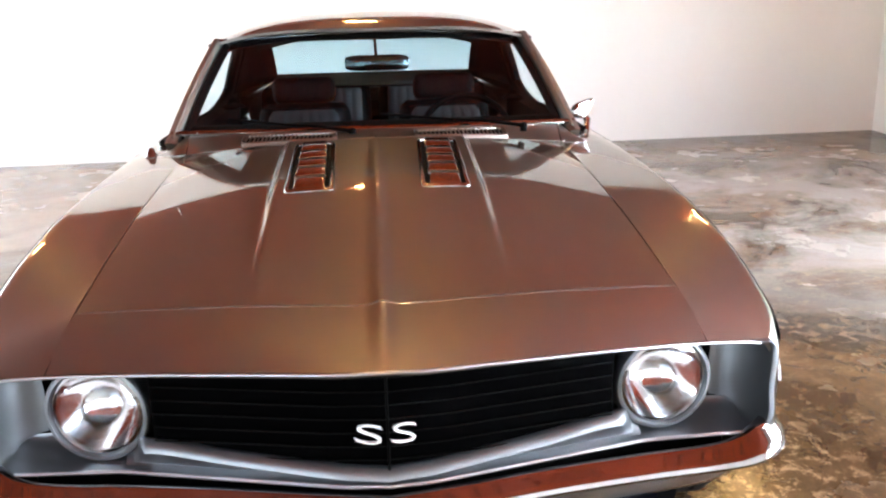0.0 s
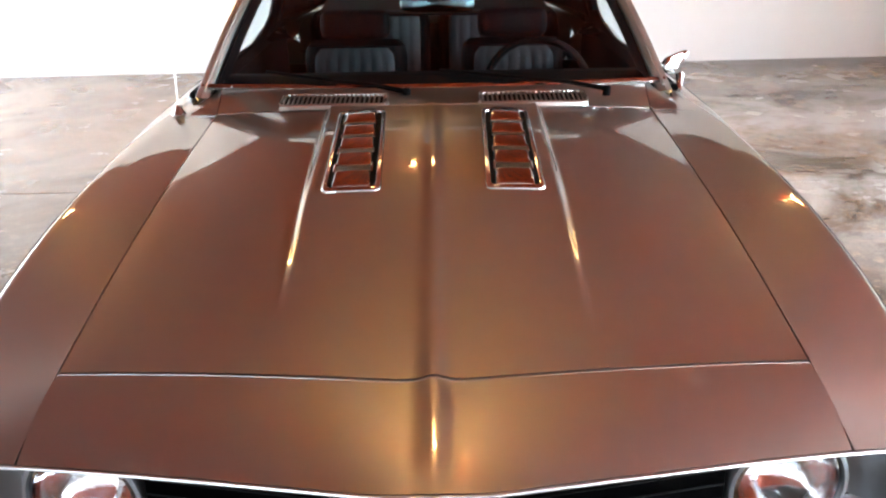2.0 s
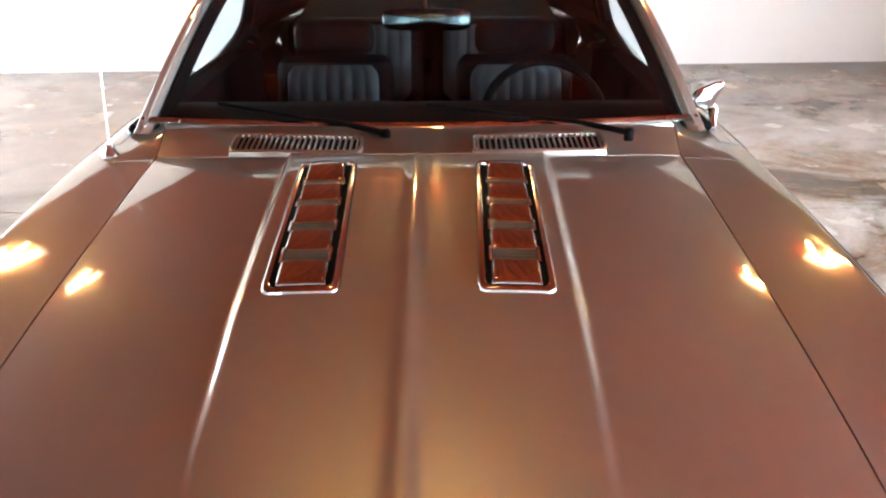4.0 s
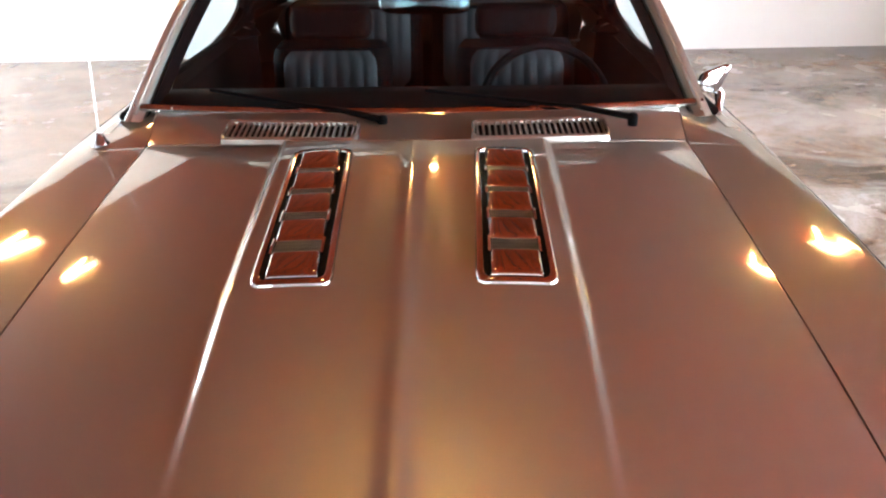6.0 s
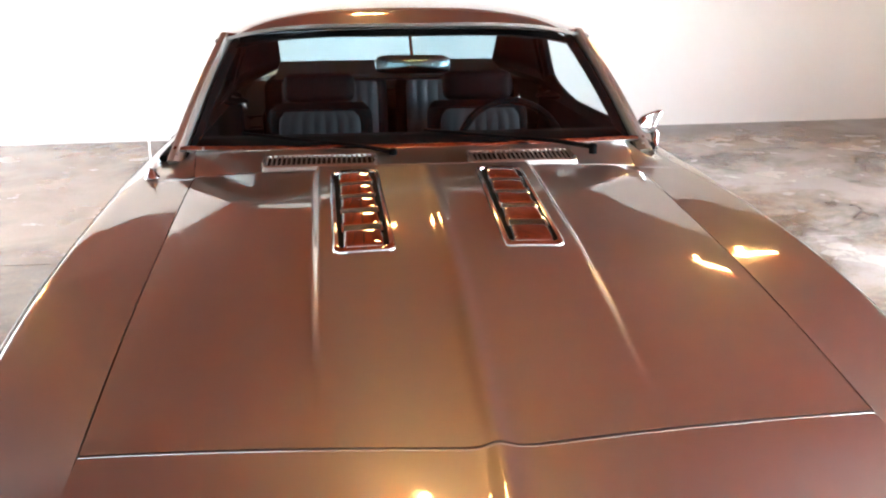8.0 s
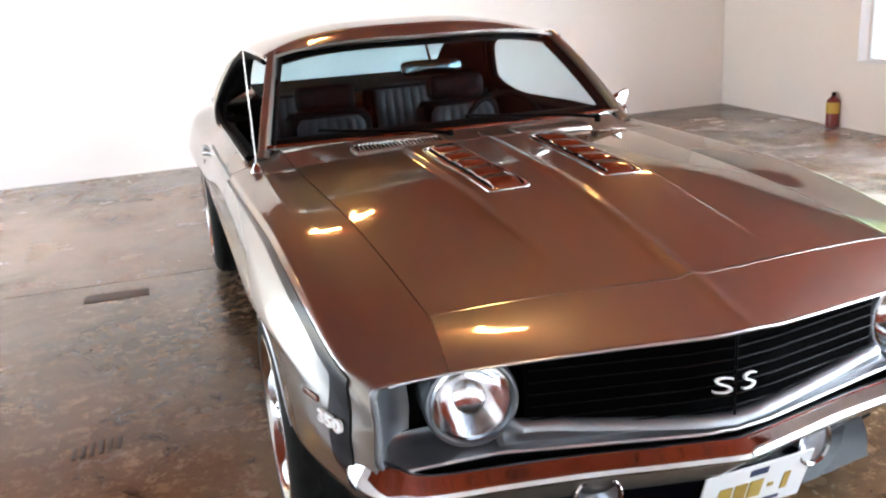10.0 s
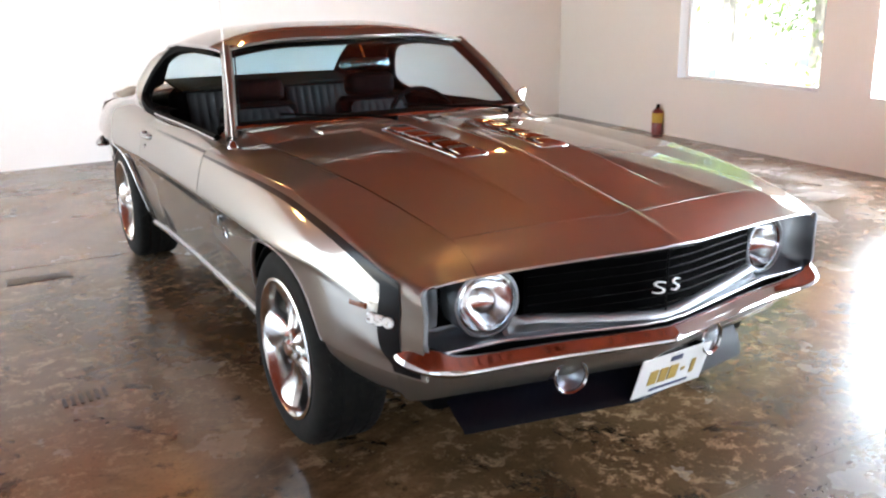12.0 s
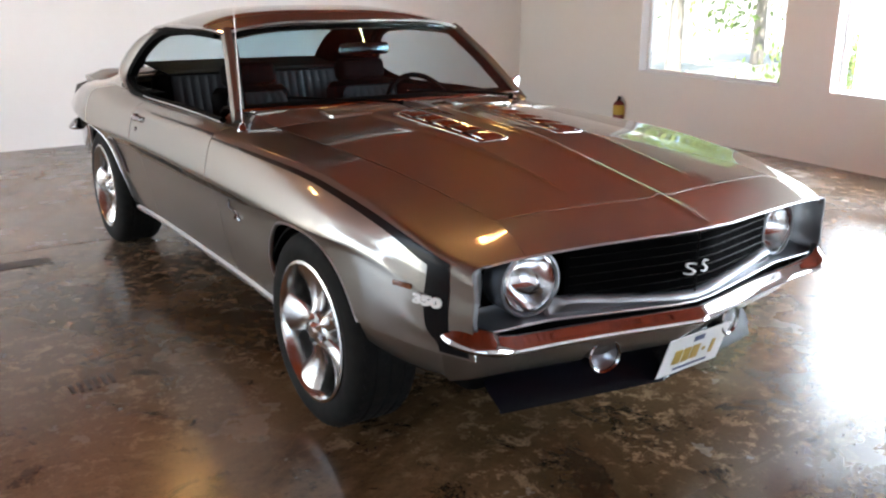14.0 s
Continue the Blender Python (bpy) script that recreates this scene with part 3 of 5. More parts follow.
tube(bm, [(u * (C_XH(0.555 + 0.175 * u * u) - 0.004), 0.555 + 0.175 * u * u, top_z(u * 0.652, 0.555 + 0.175 * u * u) - 0.0012) for u in span(-1, 1, 61)], 0.0028, 8)
part("hood_lip", bm, PAINT, HOOD)

def base_pt(u):
    """The foot of the windshield, u from -1 to 1."""
    return Vector((u * 0.722, 0.805 + 0.125 * u * u, 0.972 - 0.014 * u * u))


# cowl panel between hood and windscreen, with its ends turned down over the fenders
bm = bmesh.new()
rows = []
for v in span(0, 1, 10):
    row = []
    for u in span(-1, 1, 61):
        ya = 0.561 + 0.175 * u * u
        a = Vector((u * 0.652, ya, cowl_z(u * 0.652, ya)))
        b = base_pt(0.93 * u) + Vector((u * 0.004, 0.012, -0.005 * smooth((abs(u) - 0.72) / 0.28)))
        p = a.lerp(b, v)
        p.z = a.z + (b.z - a.z) * (0.8 * v + 0.2 * v * v)
        row.append(p)
    rows.append(row)
sheet(bm, rows, 0.004)
part("cowl_panel", bm, PAINT, CAR)


def fender(bm):
    y0 = -0.64
    base = lambda y: 0.475 if y < 0 else 0.30
    rows = side_rows(stations(y0, 0.858), 0.0, base, 72)
    first, second = rows[0], side_rows([y0 + 0.03], 0.0, base, 72)[0]
    tip = side_rows([-0.776], 0.0, base, 72)[0]
    front = []
    for s in span(0.08, 1.0, 12)[::-1]:
        row = []
        for a, b, e in zip(first, second, tip):
            a, b, e = Vector(a), Vector(b), Vector(e)
            side = smooth((0.770 - a.z) / 0.04)
            xt = min(a.x + 0.012, 0.742)
            lip = Vector((xt, nose(xt), N_Z(xt)))
            e.z -= 0.012 * smooth((e.z - 0.67) / 0.06)
            end = lip.lerp(e, side)
            way = (a - b) / 0.03
            bend = a + way * (a.y - end.y) * 0.5
            row.append(a * (1 - s) ** 2 + bend * 2 * s * (1 - s) + end * s * s)
        front.append(row)
    sheet(bm, front + rows, 0.008)


both("fender", fender, PAINT)


def cowl_corner(bm):
    """The fender's rear inner corner, swept up to the foot of the windshield pillar."""
    rows = []
    for y in span(0.715, 1.02, 19):
        k, end = (y - 0.735) / 0.19, smooth((y - 0.925) / 0.095)
        xi = 0.6555 + 0.0215 * max(k, 0.0) + 0.05 * end
        zi = C_ZH(y) + 0.0012 + 0.044 * min(max(k, 0.0), 1.0) ** 1.3 - 0.018 * end
        xo, zo = section(y)(0.97)
        power = 1.0 + 0.8 * smooth(k)
        rows.append([(xi + (xo - xi) * t, y, zo + 0.0008 + (zi - zo) * (1 - t) ** power) for t in span(0, 1, 12)])
    sheet(bm, rows, 0.003)


both("cowl_corner", cowl_corner, PAINT)


def door(bm):
    sheet(bm, side_rows(stations(0.866, 1.972), 1.0, 0.30, 50), 0.012)


both("door", door, PAINT)


def quarter(bm):
    base = lambda y: 0.30 if y < 2.7 else 0.36
    sheet(bm, side_rows(stations(1.98, 3.62), 1.0, base, 50), 0.012)


both("quarter_panel", quarter, PAINT)


def rocker(bm):
    rows = []
    for y in span(0.37, 2.375, 24):
        xg = section(y)(5.85)[0]
        rows.append([(xg - 0.004, y, 0.312), (xg + 0.004, y, 0.310), (xg + 0.012, y, 0.298), (xg + 0.013, y, 0.284), (xg + 0.006, y, 0.274), (xg - 0.06, y, 0.262)])
    sheet(bm, rows, 0.006)


both("rocker_moulding", rocker, CHROME, label="bright polished sill moulding")


def arch_lip(c):
    def make(bm):
        pts = []
        for k in range(33):
            a = math.pi * k / 32
            p = 2 / squareness(c, c - math.cos(a))
            y, z = c - (RAD - 0.004) * math.copysign(abs(math.cos(a)) ** p, math.cos(a)), HUB_Z + (RAD - 0.004) * max(math.sin(a), 0.0) ** p
            if c == 0 and y < 0 and z < 0.47:
                continue
            sec = section(y)
            x = sec(w_at(sec, z))[0]
            pts.append((x - 0.006, y, z))
        tube(bm, pts, 0.008, 6)
    return make


for c in AXLES:
    both("arch_lip", arch_lip(c), BRIGHT, label="bright wheel arch lip")


def liner(c):
    def make(bm):
        rows = []
        for x in (0.86, 0.5):
            rows.append([(x, c - 0.40 * math.cos(a), HUB_Z - 0.04 + 0.40 * math.sin(a)) for a in span(0.46, math.pi - 0.46, 24)])
        sheet(bm, rows, 0.01)
        box(bm, 0.5, c, 0.55, 0.01, 0.70, 0.36)
    return make


for c in AXLES:
    both("wheel_well", liner(c), BLACK)

bm = bmesh.new()
box(bm, 0, 1.4, 0.34, 1.3, 4.0, 0.12, 0.03)
box(bm, 0, -0.1, 0.55, 0.95, 1.05, 0.42, 0.03)
box(bm, 0, 3.1, 0.6, 1.3, 0.9, 0.4, 0.03)
part("underbody", bm, BLACK, CAR)

# tail
bm = bmesh.new()
rows = []
for v in span(0, 1, 16):
    y = 3.03 + 0.60 * v
    row = []
    for u in span(-1, 1, 31):
        x = u * (C_XC(y) - 0.004)
        z = C_ZC(y) + 0.012 * (1 - u * u) + 0.02 * (1 - v) * (1 - u * u)
        row.append((x, y, z))
    rows.append(row)
sheet(bm, rows, 0.012)
part("trunk_lid", bm, PAINT, CAR)
bm = bmesh.new()
rows = []
for z, dy in ((0.872, 0.0), (0.845, 0.050), (0.75, 0.075), (0.60, 0.06), (0.42, 0.0)):
    sec = section(3.62)
    hw = 0.735 if z > 0.86 else sec(w_at(sec, z))[0] - 0.004
    rows.append([(u * hw, 3.62 + dy * (1 - abs(u) ** 4), z) for u in span(-1, 1, 24)])
sheet(bm, rows, 0.012)
part("tail_panel", bm, PAINT, CAR)
bm = bmesh.new()
rows = []
for x in span(-0.75, 0.75, 30):
    h = 1 - 0.6 * smooth((abs(x) - 0.62) / 0.13)
    dy = -0.02 * smooth((abs(x) - 0.55) / 0.2)
    rows.append([(x, 3.42 + dy, 0.884), (x, 3.50 + dy, 0.886 + 0.024 * h), (x, 3.62 + dy, 0.880 + 0.062 * h), (x, 3.665 + dy, 0.878 + 0.060 * h), (x, 3.675 + dy, 0.874 + 0.046 * h), (x, 3.64 + dy, 0.862), (x, 3.50 + dy, 0.866)])
sheet(bm, rows, 0.0, closed=True)
bmesh.ops.holes_fill(bm, edges=bm.edges)
part("rear_spoiler", bm, PAINT, CAR, "silver rear lip spoiler")


def bumper_rows(pts, prof):
    """A bar with the given profile (out, up) along points (x, y, z, scale); out is taken square to the way."""
    rows = []
    for i, (x, y, z, s) in enumerate(pts):
        a, b = Vector(pts[max(i - 1, 0)][:2]), Vector(pts[min(i + 1, len(pts) - 1)][:2])
        d = (b - a).normalized()
        n = Vector((d.y, -d.x))
        rows.append([(x + n.x * o * s, y + n.y * o * s, z + u * s) for o, u in prof])
    return rows


PROF = [(-0.012, 0.033), (0.000, 0.037), (0.007, 0.0360), (0.011, 0.0335), (0.0135, 0.030), (0.015, 0.0275), (0.0325, 0.0085), (0.0418, -0.006), (0.0448, -0.0135), (0.0456, -0.0165), (0.0450, -0.0195), (0.0400, -0.0250), (0.0300, -0.0310), (0.018, -0.035), (-0.03, -0.036)]
B_K = (0, 1, 2, 3, 4, 5, 6, 7, 8, 9, 10)
B_X = curve(B_K, (0.0, 0.15, 0.35, 0.55, 0.64, 0.692, 0.722, 0.745, 0.765, 0.782, 0.795))
B_Y = curve(B_K, (-0.880, -0.850, -0.812, -0.790, -0.787, -0.786, -0.781, -0.766, -0.738, -0.700, -0.665))
B_Z = curve(B_K, (0.489, 0.490, 0.493, 0.498, 0.504, 0.514, 0.527, 0.533, 0.536, 0.538, 0.540))
B_S = curve(B_K, (0.74, 0.74, 0.74, 0.74, 0.77, 0.88, 1.00, 1.00, 0.92, 0.70, 0.25))
half = [(B_X(k), B_Y(k), B_Z(k), B_S(k)) for k in span(0, 10, 61)]
pts = [(-x, y, z, s) for x, y, z, s in half[:0:-1]] + half
bm = bmesh.new()
sheet(bm, bumper_rows(pts, PROF), 0.004)
part("front_bumper", bm, CHROME, CAR, "chrome front bumper")
bm = bmesh.new()
half = [(0.0, 3.70, 0.60, 1.0), (0.45, 3.69, 0.60, 1.0), (0.74, 3.64, 0.60, 1.0), (0.84, 3.56, 0.605, 1.0), (0.885, 3.45, 0.61, 0.95), (0.897, 3.38, 0.612, 0.75), (0.900, 3.35, 0.612, 0.2)]
pts = [(-x, y, z, s) for x, y, z, s in half[:0:-1]] + half
sheet(bm, bumper_rows(pts[::-1], PROF), 0.004)
part("rear_bumper", bm, CHROME, CAR, "chrome rear bumper")

# grille
bm = bmesh.new()
rows = []
for z in span(0.545, 0.765, 6):
    rows.append([(x, nose(x) + 0.065, z) for x in span(-0.44, 0.44, 41)])
sheet(bm, rows, 0.01)
GRILLE = part("grille", bm, mat("grille_black", (0.0005, 0.0005, 0.0006), 0.7, spec=0.015, grain=0.3), CAR, "black grille with thin bars")
SLATM = mat("dark_grille_bar", (0.002, 0.002, 0.002), 0.35, spec=0.08)
for k in range(7):
    bm = bmesh.new()
    z = 0.578 + 0.027 * k
    for x0, x1 in ((-0.435, -0.003), (0.003, 0.435)):
        tube(bm, [(x, nose(x) + 0.052, z) for x in span(x0, x1, 5)], 0.0016, 6, flat=1.0)
    part("bar", bm, SLATM, GRILLE)
bm = bmesh.new()
tube(bm, [(0, nose(0) + 0.048, 0.56), (0, nose(0) + 0.048, 0.768)], 0.003, 6)
part("centre_bar", bm, SLATM, GRILLE)

# lip moulding along the nose
bm = bmesh.new()
pts = [(x, nose(x) - 0.002, N_Z(abs(x)) - 0.004) for x in span(-0.725, 0.725, 61)]
tube(bm, pts, 0.0034, 8)
part("nose_moulding", bm, BRIGHT, CAR, "thin bright moulding along the nose lip")

# silver panel below the grille
C_LT = curve((0.0, 0.1, 0.30, 0.44, 0.50, 0.62, 0.76), (0.562, 0.570, 0.590, 0.606, 0.600, 0.585, 0.575))
bm = bmesh.new()
rows = []
for x in span(-0.50, 0.50, 67):
    a = abs(x)
    t, b = C_LT(a), 0.529 + 0.026 * a
    y = nose(a)
    k = 0.075 * smooth((a - 0.455) / 0.05)
    rows.append([(x, y + 0.085 + k, t - 0.010), (x, y + 0.060 + k, t - 0.001), (x, y + 0.050 + k, t - 0.003), (x, y + 0.040 + k, t - 0.013), (x, y + 0.038 + k, t - 0.022), (x, y + 0.044 + 0.6 * k, (t + b) / 2), (x, y + 0.062, b + 0.010), (x, y + 0.052, b + 0.003), (x, y + 0.046, b), (x, y + 0.08, b - 0.012)])
sheet(bm, rows, 0.0)
part("grille_surround", bm, SATIN, CAR, "satin silver panel under the grille")
bm = bmesh.new()
tube(bm, [(x, min(nose(x) + 0.040, -0.778) if abs(x) < 0.72 else -0.778 + (abs(x) - 0.72) * 0.6, 0.530 + 0.026 * abs(x)) for x in span(-0.70, 0.70, 75)], 0.004, 6)
part("lower_moulding", bm, BRIGHT, CAR, "thin bright lower moulding")
bm = bmesh.new()
sheet(bm, [[(x, nose(x) + 0.07, z) for x in span(-0.69, 0.69, 31)] for z in (0.475, 0.53)], 0.01)
part("bumper_gap_filler", bm, BLACK, CAR)


# headlamps
TIP = section(-0.776)


def rim_outline():
    """The bay's edge as (x, z, inset across, inset up): along the bottom, round the outer corner, up the fender's edge, along the top."""
    side = lambda z: TIP(w_at(TIP, z))[0] - 0.004
    low, high, r, q = 0.547, 0.738, 0.040, 0.022
    pts = [(x, low, 0.0, 1.0) for x in span(0.455, side(low + r) - r, 14)]
    for a in span(0, math.pi / 2, 9)[1:-1]:
        z = low + r - r * math.cos(a)
        pts.append((side(low + r) - r + r * math.sin(a), z, -math.sin(a), math.cos(a)))
    pts += [(side(z), z, -1.0, 0.0) for z in span(low + r, high - q, 14)]
    for a in span(0, math.pi / 2, 7)[1:]:
        pts.append((side(high - q) - q + q * math.cos(a), high - q + q * math.sin(a), -math.cos(a), -math.sin(a)))
    pts += [(x, high, 0.0, -1.0) for x in span(side(high - q) - q, 0.555, 8)[1:]]
    return pts


def bay(bm):
    """The silver hollow beside and under the headlight: a rounded rim, then a wall that goes back and sweeps in behind the lamp."""
    rows = []
    for x, z, nx, nz in rim_outline():
        up = 0.030 if nz > 0 else 0.003
        e = 0.012 * abs(nx)
        row = [(x - nx * (o - e * k), -0.7798 + y, z - nz * o) for o, y, k in ((0.004, 0.010, 0.0), (0.0035, 0.005, 0.08), (0.002, 0.0015, 0.25), (0.001, 0.0002, 0.45), (0.0, 0.0, 0.65), (0.0, 0.0015, 0.85))]
        x += nx * e
        for t in span(0.05, 1, 16):
            a = t * math.pi / 2
            f = 1 - math.cos(a)
            row.append((x + nx * (0.006 * t + 0.076 * f), -0.7798 + 0.004 * (1 - t) * abs(nx) + 0.104 * math.sin(a), z + nz * (0.004 * t + up * f)))
        rows.append(row)
    sheet(bm, rows)


def bowl(bm):
    """The dark space behind the headlight."""
    rows = []
    for z in span(0.540, 0.735, 8):
        rows.append([(x, y, z) for x, y in ((0.725, -0.672), (0.66, -0.645), (0.60, -0.640), (0.49, -0.645), (0.450, -0.68))])
    sheet(bm, rows, 0.004)


both("lamp_bay", bay, SATIN, label="silver hollow round the headlight")
both("lamp_backing", bowl, BLACK)

for sx in (-1, 1):
    m = Matrix.Translation((sx * 0.546, -0.731, 0.650)) @ pose(0, 0, 0, 90, 0, sx * 6) @ Matrix.Diagonal((1.02, 1.02, 1.0, 1))
    bm = bmesh.new()
    lathe(bm, [(0.099, -0.08), (0.099, 0.010), (0.095, 0.018), (0.089, 0.019), (0.086, 0.013), (0.086, -0.02)], 44, m)
    lamp = part("headlight", bm, SATIN, CAR, "round headlight with grey bezel")
    bm = bmesh.new()
    lathe(bm, [(0.0855, 0.004), (0.0855, 0.014), (0.080, 0.016), (0.080, 0.004)], 44, m, closed=True)
    part("chrome_ring", bm, CHROME, lamp)
    bm = bmesh.new()
    lathe(bm, [(0.0, -0.075), (0.03, -0.068), (0.055, -0.045), (0.07, -0.02), (0.080, 0.003)], 44, m)
    part("reflector", bm, mat("mirror_reflector", (0.80, 0.80, 0.81), 0.06, 1.0), lamp)
    bm = bmesh.new()
    lathe(bm, [(0.0, 0.030), (0.02, 0.029), (0.045, 0.025), (0.065, 0.018), (0.079, 0.006), (0.079, 0.002), (0.064, 0.014), (0.044, 0.021), (0.02, 0.025), (0.0, 0.026)], 44, m)
    part("lens", bm, CLEAR, lamp).visible_shadow = False

# valance, lamps in it, chin spoiler
VAL = [(0.0, -0.868), (0.03, -0.864), (0.2, -0.830), (0.4, -0.790), (0.58, -0.754), (0.66, -0.738), (0.715, -0.724), (0.752, -0.704)]
for y in (-0.675, -0.64, -0.58, -0.52, -0.46, -0.40, -0.345):
    sec = section(y)
    VAL.append((sec(w_at(sec, 0.485))[0] - 0.004, y))
pts = [(-x, y, 0.480, 1.0) for x, y in VAL[:0:-1]] + [(x, y, 0.480, 1.0) for x, y in VAL]
bm = bmesh.new()
sheet(bm, bumper_rows(pts, [(-0.010, 0.012), (-0.002, 0.0), (-0.009, -0.027), (-0.030, -0.068), (-0.060, -0.105), (-0.098, -0.132)]), 0.008)
part("front_valance", bm, PAINT, CAR)
for sx in (-1, 1):
    m = Matrix.Translation((sx * 0.283, -0.782, 0.386)) @ pose(0, 0, 0, 90, 0, sx * 10)
    bm = bmesh.new()
    lathe(bm, [(0.056, -0.05), (0.056, 0.006), (0.052, 0.010), (0.047, 0.006), (0.046, -0.005)], 32, m)
    fl = part("parking_lamp", bm, CHROME, CAR, "round clear parking lamp with chrome ring")
    bm = bmesh.new()
    lathe(bm, [(0.0, -0.03), (0.025, -0.024), (0.046, -0.004)], 32, m)
    part("reflector", bm, mat("dull_reflector", (0.20, 0.21, 0.23), 0.3, 1.0), fl)
    bm = bmesh.new()
    lathe(bm, [(0.0, 0.010), (0.025, 0.008), (0.046, 0.003), (0.046, 0.0), (0.025, 0.005), (0.0, 0.007)], 32, m)
    part("lens", bm, CLEAR, fl)
for sx in (-1, 1):
    bm = bmesh.new()
    box(bm, 0, 0, 0, 0.085, 0.02, 0.014, 0.003, Matrix.Translation((sx * 0.50, -0.766, 0.466)) @ pose(0, 0, 0, 0, 0, sx * 11.5))
    part("bumper_bracket_slot", bm, BLACK, CAR)
bm = bmesh.new()
rows = []
for x in span(-0.60, 0.60, 25):
    a = abs(x)
    yb = -0.765 + 0.17 * a
    rows.append([(x, yb + 0.085, 0.335), (x * 0.985, yb + 0.03, 0.275), (x * 0.95, yb, 0.222), (x * 0.95, yb + 0.012, 0.218)])
sheet(bm, rows, 0.008)
part("chin_spoiler", bm, mat("spoiler_black", (0.003, 0.003, 0.005), 0.20, spec=0.09, spots=0.2), CAR, "glossy black chin spoiler")

m = Matrix.Translation((0.118, -0.785, 0.312)) @ pose(0, 0, 0, 18, 0, 3)
bm = bmesh.new()
box(bm, 0, 0, 0, 0.305, 0.004, 0.152, 0.0015, m)
pl = part("number_plate", bm, PLATE, CAR, "white number plate with gold bars", None)
bm = bmesh.new()
for k, w in enumerate((0.036, 0.034, 0.038, 0.016, 0.018)):
    box(bm, -0.085 + 0.044 * k, -0.0032, -0.004, w, 0.002, 0.055 if k != 3 else 0.012, 0.0, m)
part("gold_bar", bm, GOLD, pl, smooth=None)
bm = bmesh.new()
box(bm, 0.0, -0.0032, 0.053, 0.05, 0.002, 0.02, 0.0, m)
part("dark_bar", bm, NAVY, pl, smooth=None)
bm = bmesh.new()
box(bm, 0.0, -0.0032, -0.055, 0.17, 0.002, 0.010, 0.0, m)
part("dark_bar", bm, NAVY, pl, smooth=None)


# ---------------------------------------------------------------- glasshouse
def head_pt(u):
    return Vector((u * 0.607, 1.250 + 0.060 * u * u, 1.282 - 0.022 * u * u))


def screen_pt(u, v):
    p = base_pt(u).lerp(head_pt(u), v)
    b = 0.02 * math.sin(math.pi * v) * (1 - 0.3 * abs(u))
    return p + Vector((0, -b * 0.6, b * 0.8))


bm = bmesh.new()
sheet(bm, [[screen_pt(u, v) for u in span(-1, 1, 33)] for v in span(0, 1, 13)], 0.005)
ws = part("windshield", bm, GLASS, CAR, "tinted windshield glass")
ws.visible_shadow = False
bm = bmesh.new()
tube(bm, [screen_pt(u, -0.015) + Vector((0, -0.003, 0.002)) for u in span(-1.02, 1.02, 33)], 0.010, 8)
part("lower_screen_moulding", bm, CHROME, CAR, "chrome moulding under the windshield")
bm = bmesh.new()
tube(bm, [screen_pt(u, 1.02) + Vector((0, -0.004, 0.002)) for u in span(-1.0, 1.0, 25)], 0.006, 8)
part("upper_screen_moulding", bm, CHROME, CAR)


def apillar(bm):
    rows = []
    for v in span(-0.11, 1.04, 15):
        p, q = screen_pt(1.0, v), screen_pt(0.90, v)
        rows.append([q.lerp(p, 0.75) + Vector((0, 0.012, 0)), p + Vector((0.004, -0.010, 0.007)), p + Vector((0.006, -0.009, 0.0075)), p + Vector((0.022, 0.001, 0.0067)), p + Vector((0.026, 0.005, 0.0047)), p + Vector((0.027, 0.014, -0.001)), p + Vector((0.028, 0.042, -0.014)), p + Vector((-0.03, 0.05, -0.02))])
    sheet(bm, rows, 0.0, closed=True)
    bmesh.ops.holes_fill(bm, edges=bm.edges)


both("windshield_pillar", apillar, PAINT)


def pillar_trim(bm):
    rows = []
    for v in span(-0.08, 1.0, 12):
        p, q = screen_pt(1.0, v), screen_pt(0.90, v)
        a, b = q.lerp(p, 0.70) + Vector((-0.003, 0.010, -0.002)), p + Vector((-0.036, 0.053, -0.022))
        rows.append([a, a.lerp(b, 0.5) + Vector((-0.004, 0, 0)), b])
    sheet(bm, rows, 0.003)


both("pillar_trim", pillar_trim, VINYL)


def amould(bm):
    tube(bm, [screen_pt(1.0, v) + Vector((0.003, -0.011, 0.006)) for v in span(-0.06, 1.02, 15)], 0.0058, 8)


both("pillar_moulding", amould, PAINT, label="painted windshield side moulding")

R_HALF = curve((1.26, 1.5, 1.9, 2.3, 2.55), (0.632, 0.645, 0.652, 0.642, 0.622))
R_EDGE = curve((1.26, 1.5, 1.9, 2.3, 2.55), (1.252, 1.268, 1.270, 1.250, 1.212))
R_CEN = curve((1.22, 1.36, 1.5, 1.7, 2.0, 2.3, 2.5), (1.300, 1.336, 1.354, 1.367, 1.362, 1.328, 1.278))


def roof_pt(u, v):
    ya = 1.238 + 0.065 * u * u
    yb = 2.44 + 0.10 * u * u
    y = ya + (yb - ya) * v
    e, c = R_EDGE(max(y, 1.26)), R_CEN(y)
    a = abs(u)
    return Vector((u * R_HALF(max(y, 1.26)), y, e + (c - e) * (1 - a**3.2)))


bm = bmesh.new()
sheet(bm, [[roof_pt(u, v) for u in span(-1, 1, 41)] for v in span(0, 1, 26)], 0.012)
part("roof", bm, PAINT, CAR)
bm = bmesh.new()
sheet(bm, [[roof_pt(u * 0.97, v) - Vector((0, 0, 0.048)) for u in span(-1, 1, 21)] for v in span(0.02, 0.99, 12)], 0.006)
part("headliner", bm, VINYL, CAR)


def drip(bm):
    tube(bm, [roof_pt(1.0, v) + Vector((0.005, 0, -0.006)) for v in span(0.0, 0.80, 18)], 0.009, 8)


both("drip_rail", drip, CHROME, label="chrome drip rail over the side window")


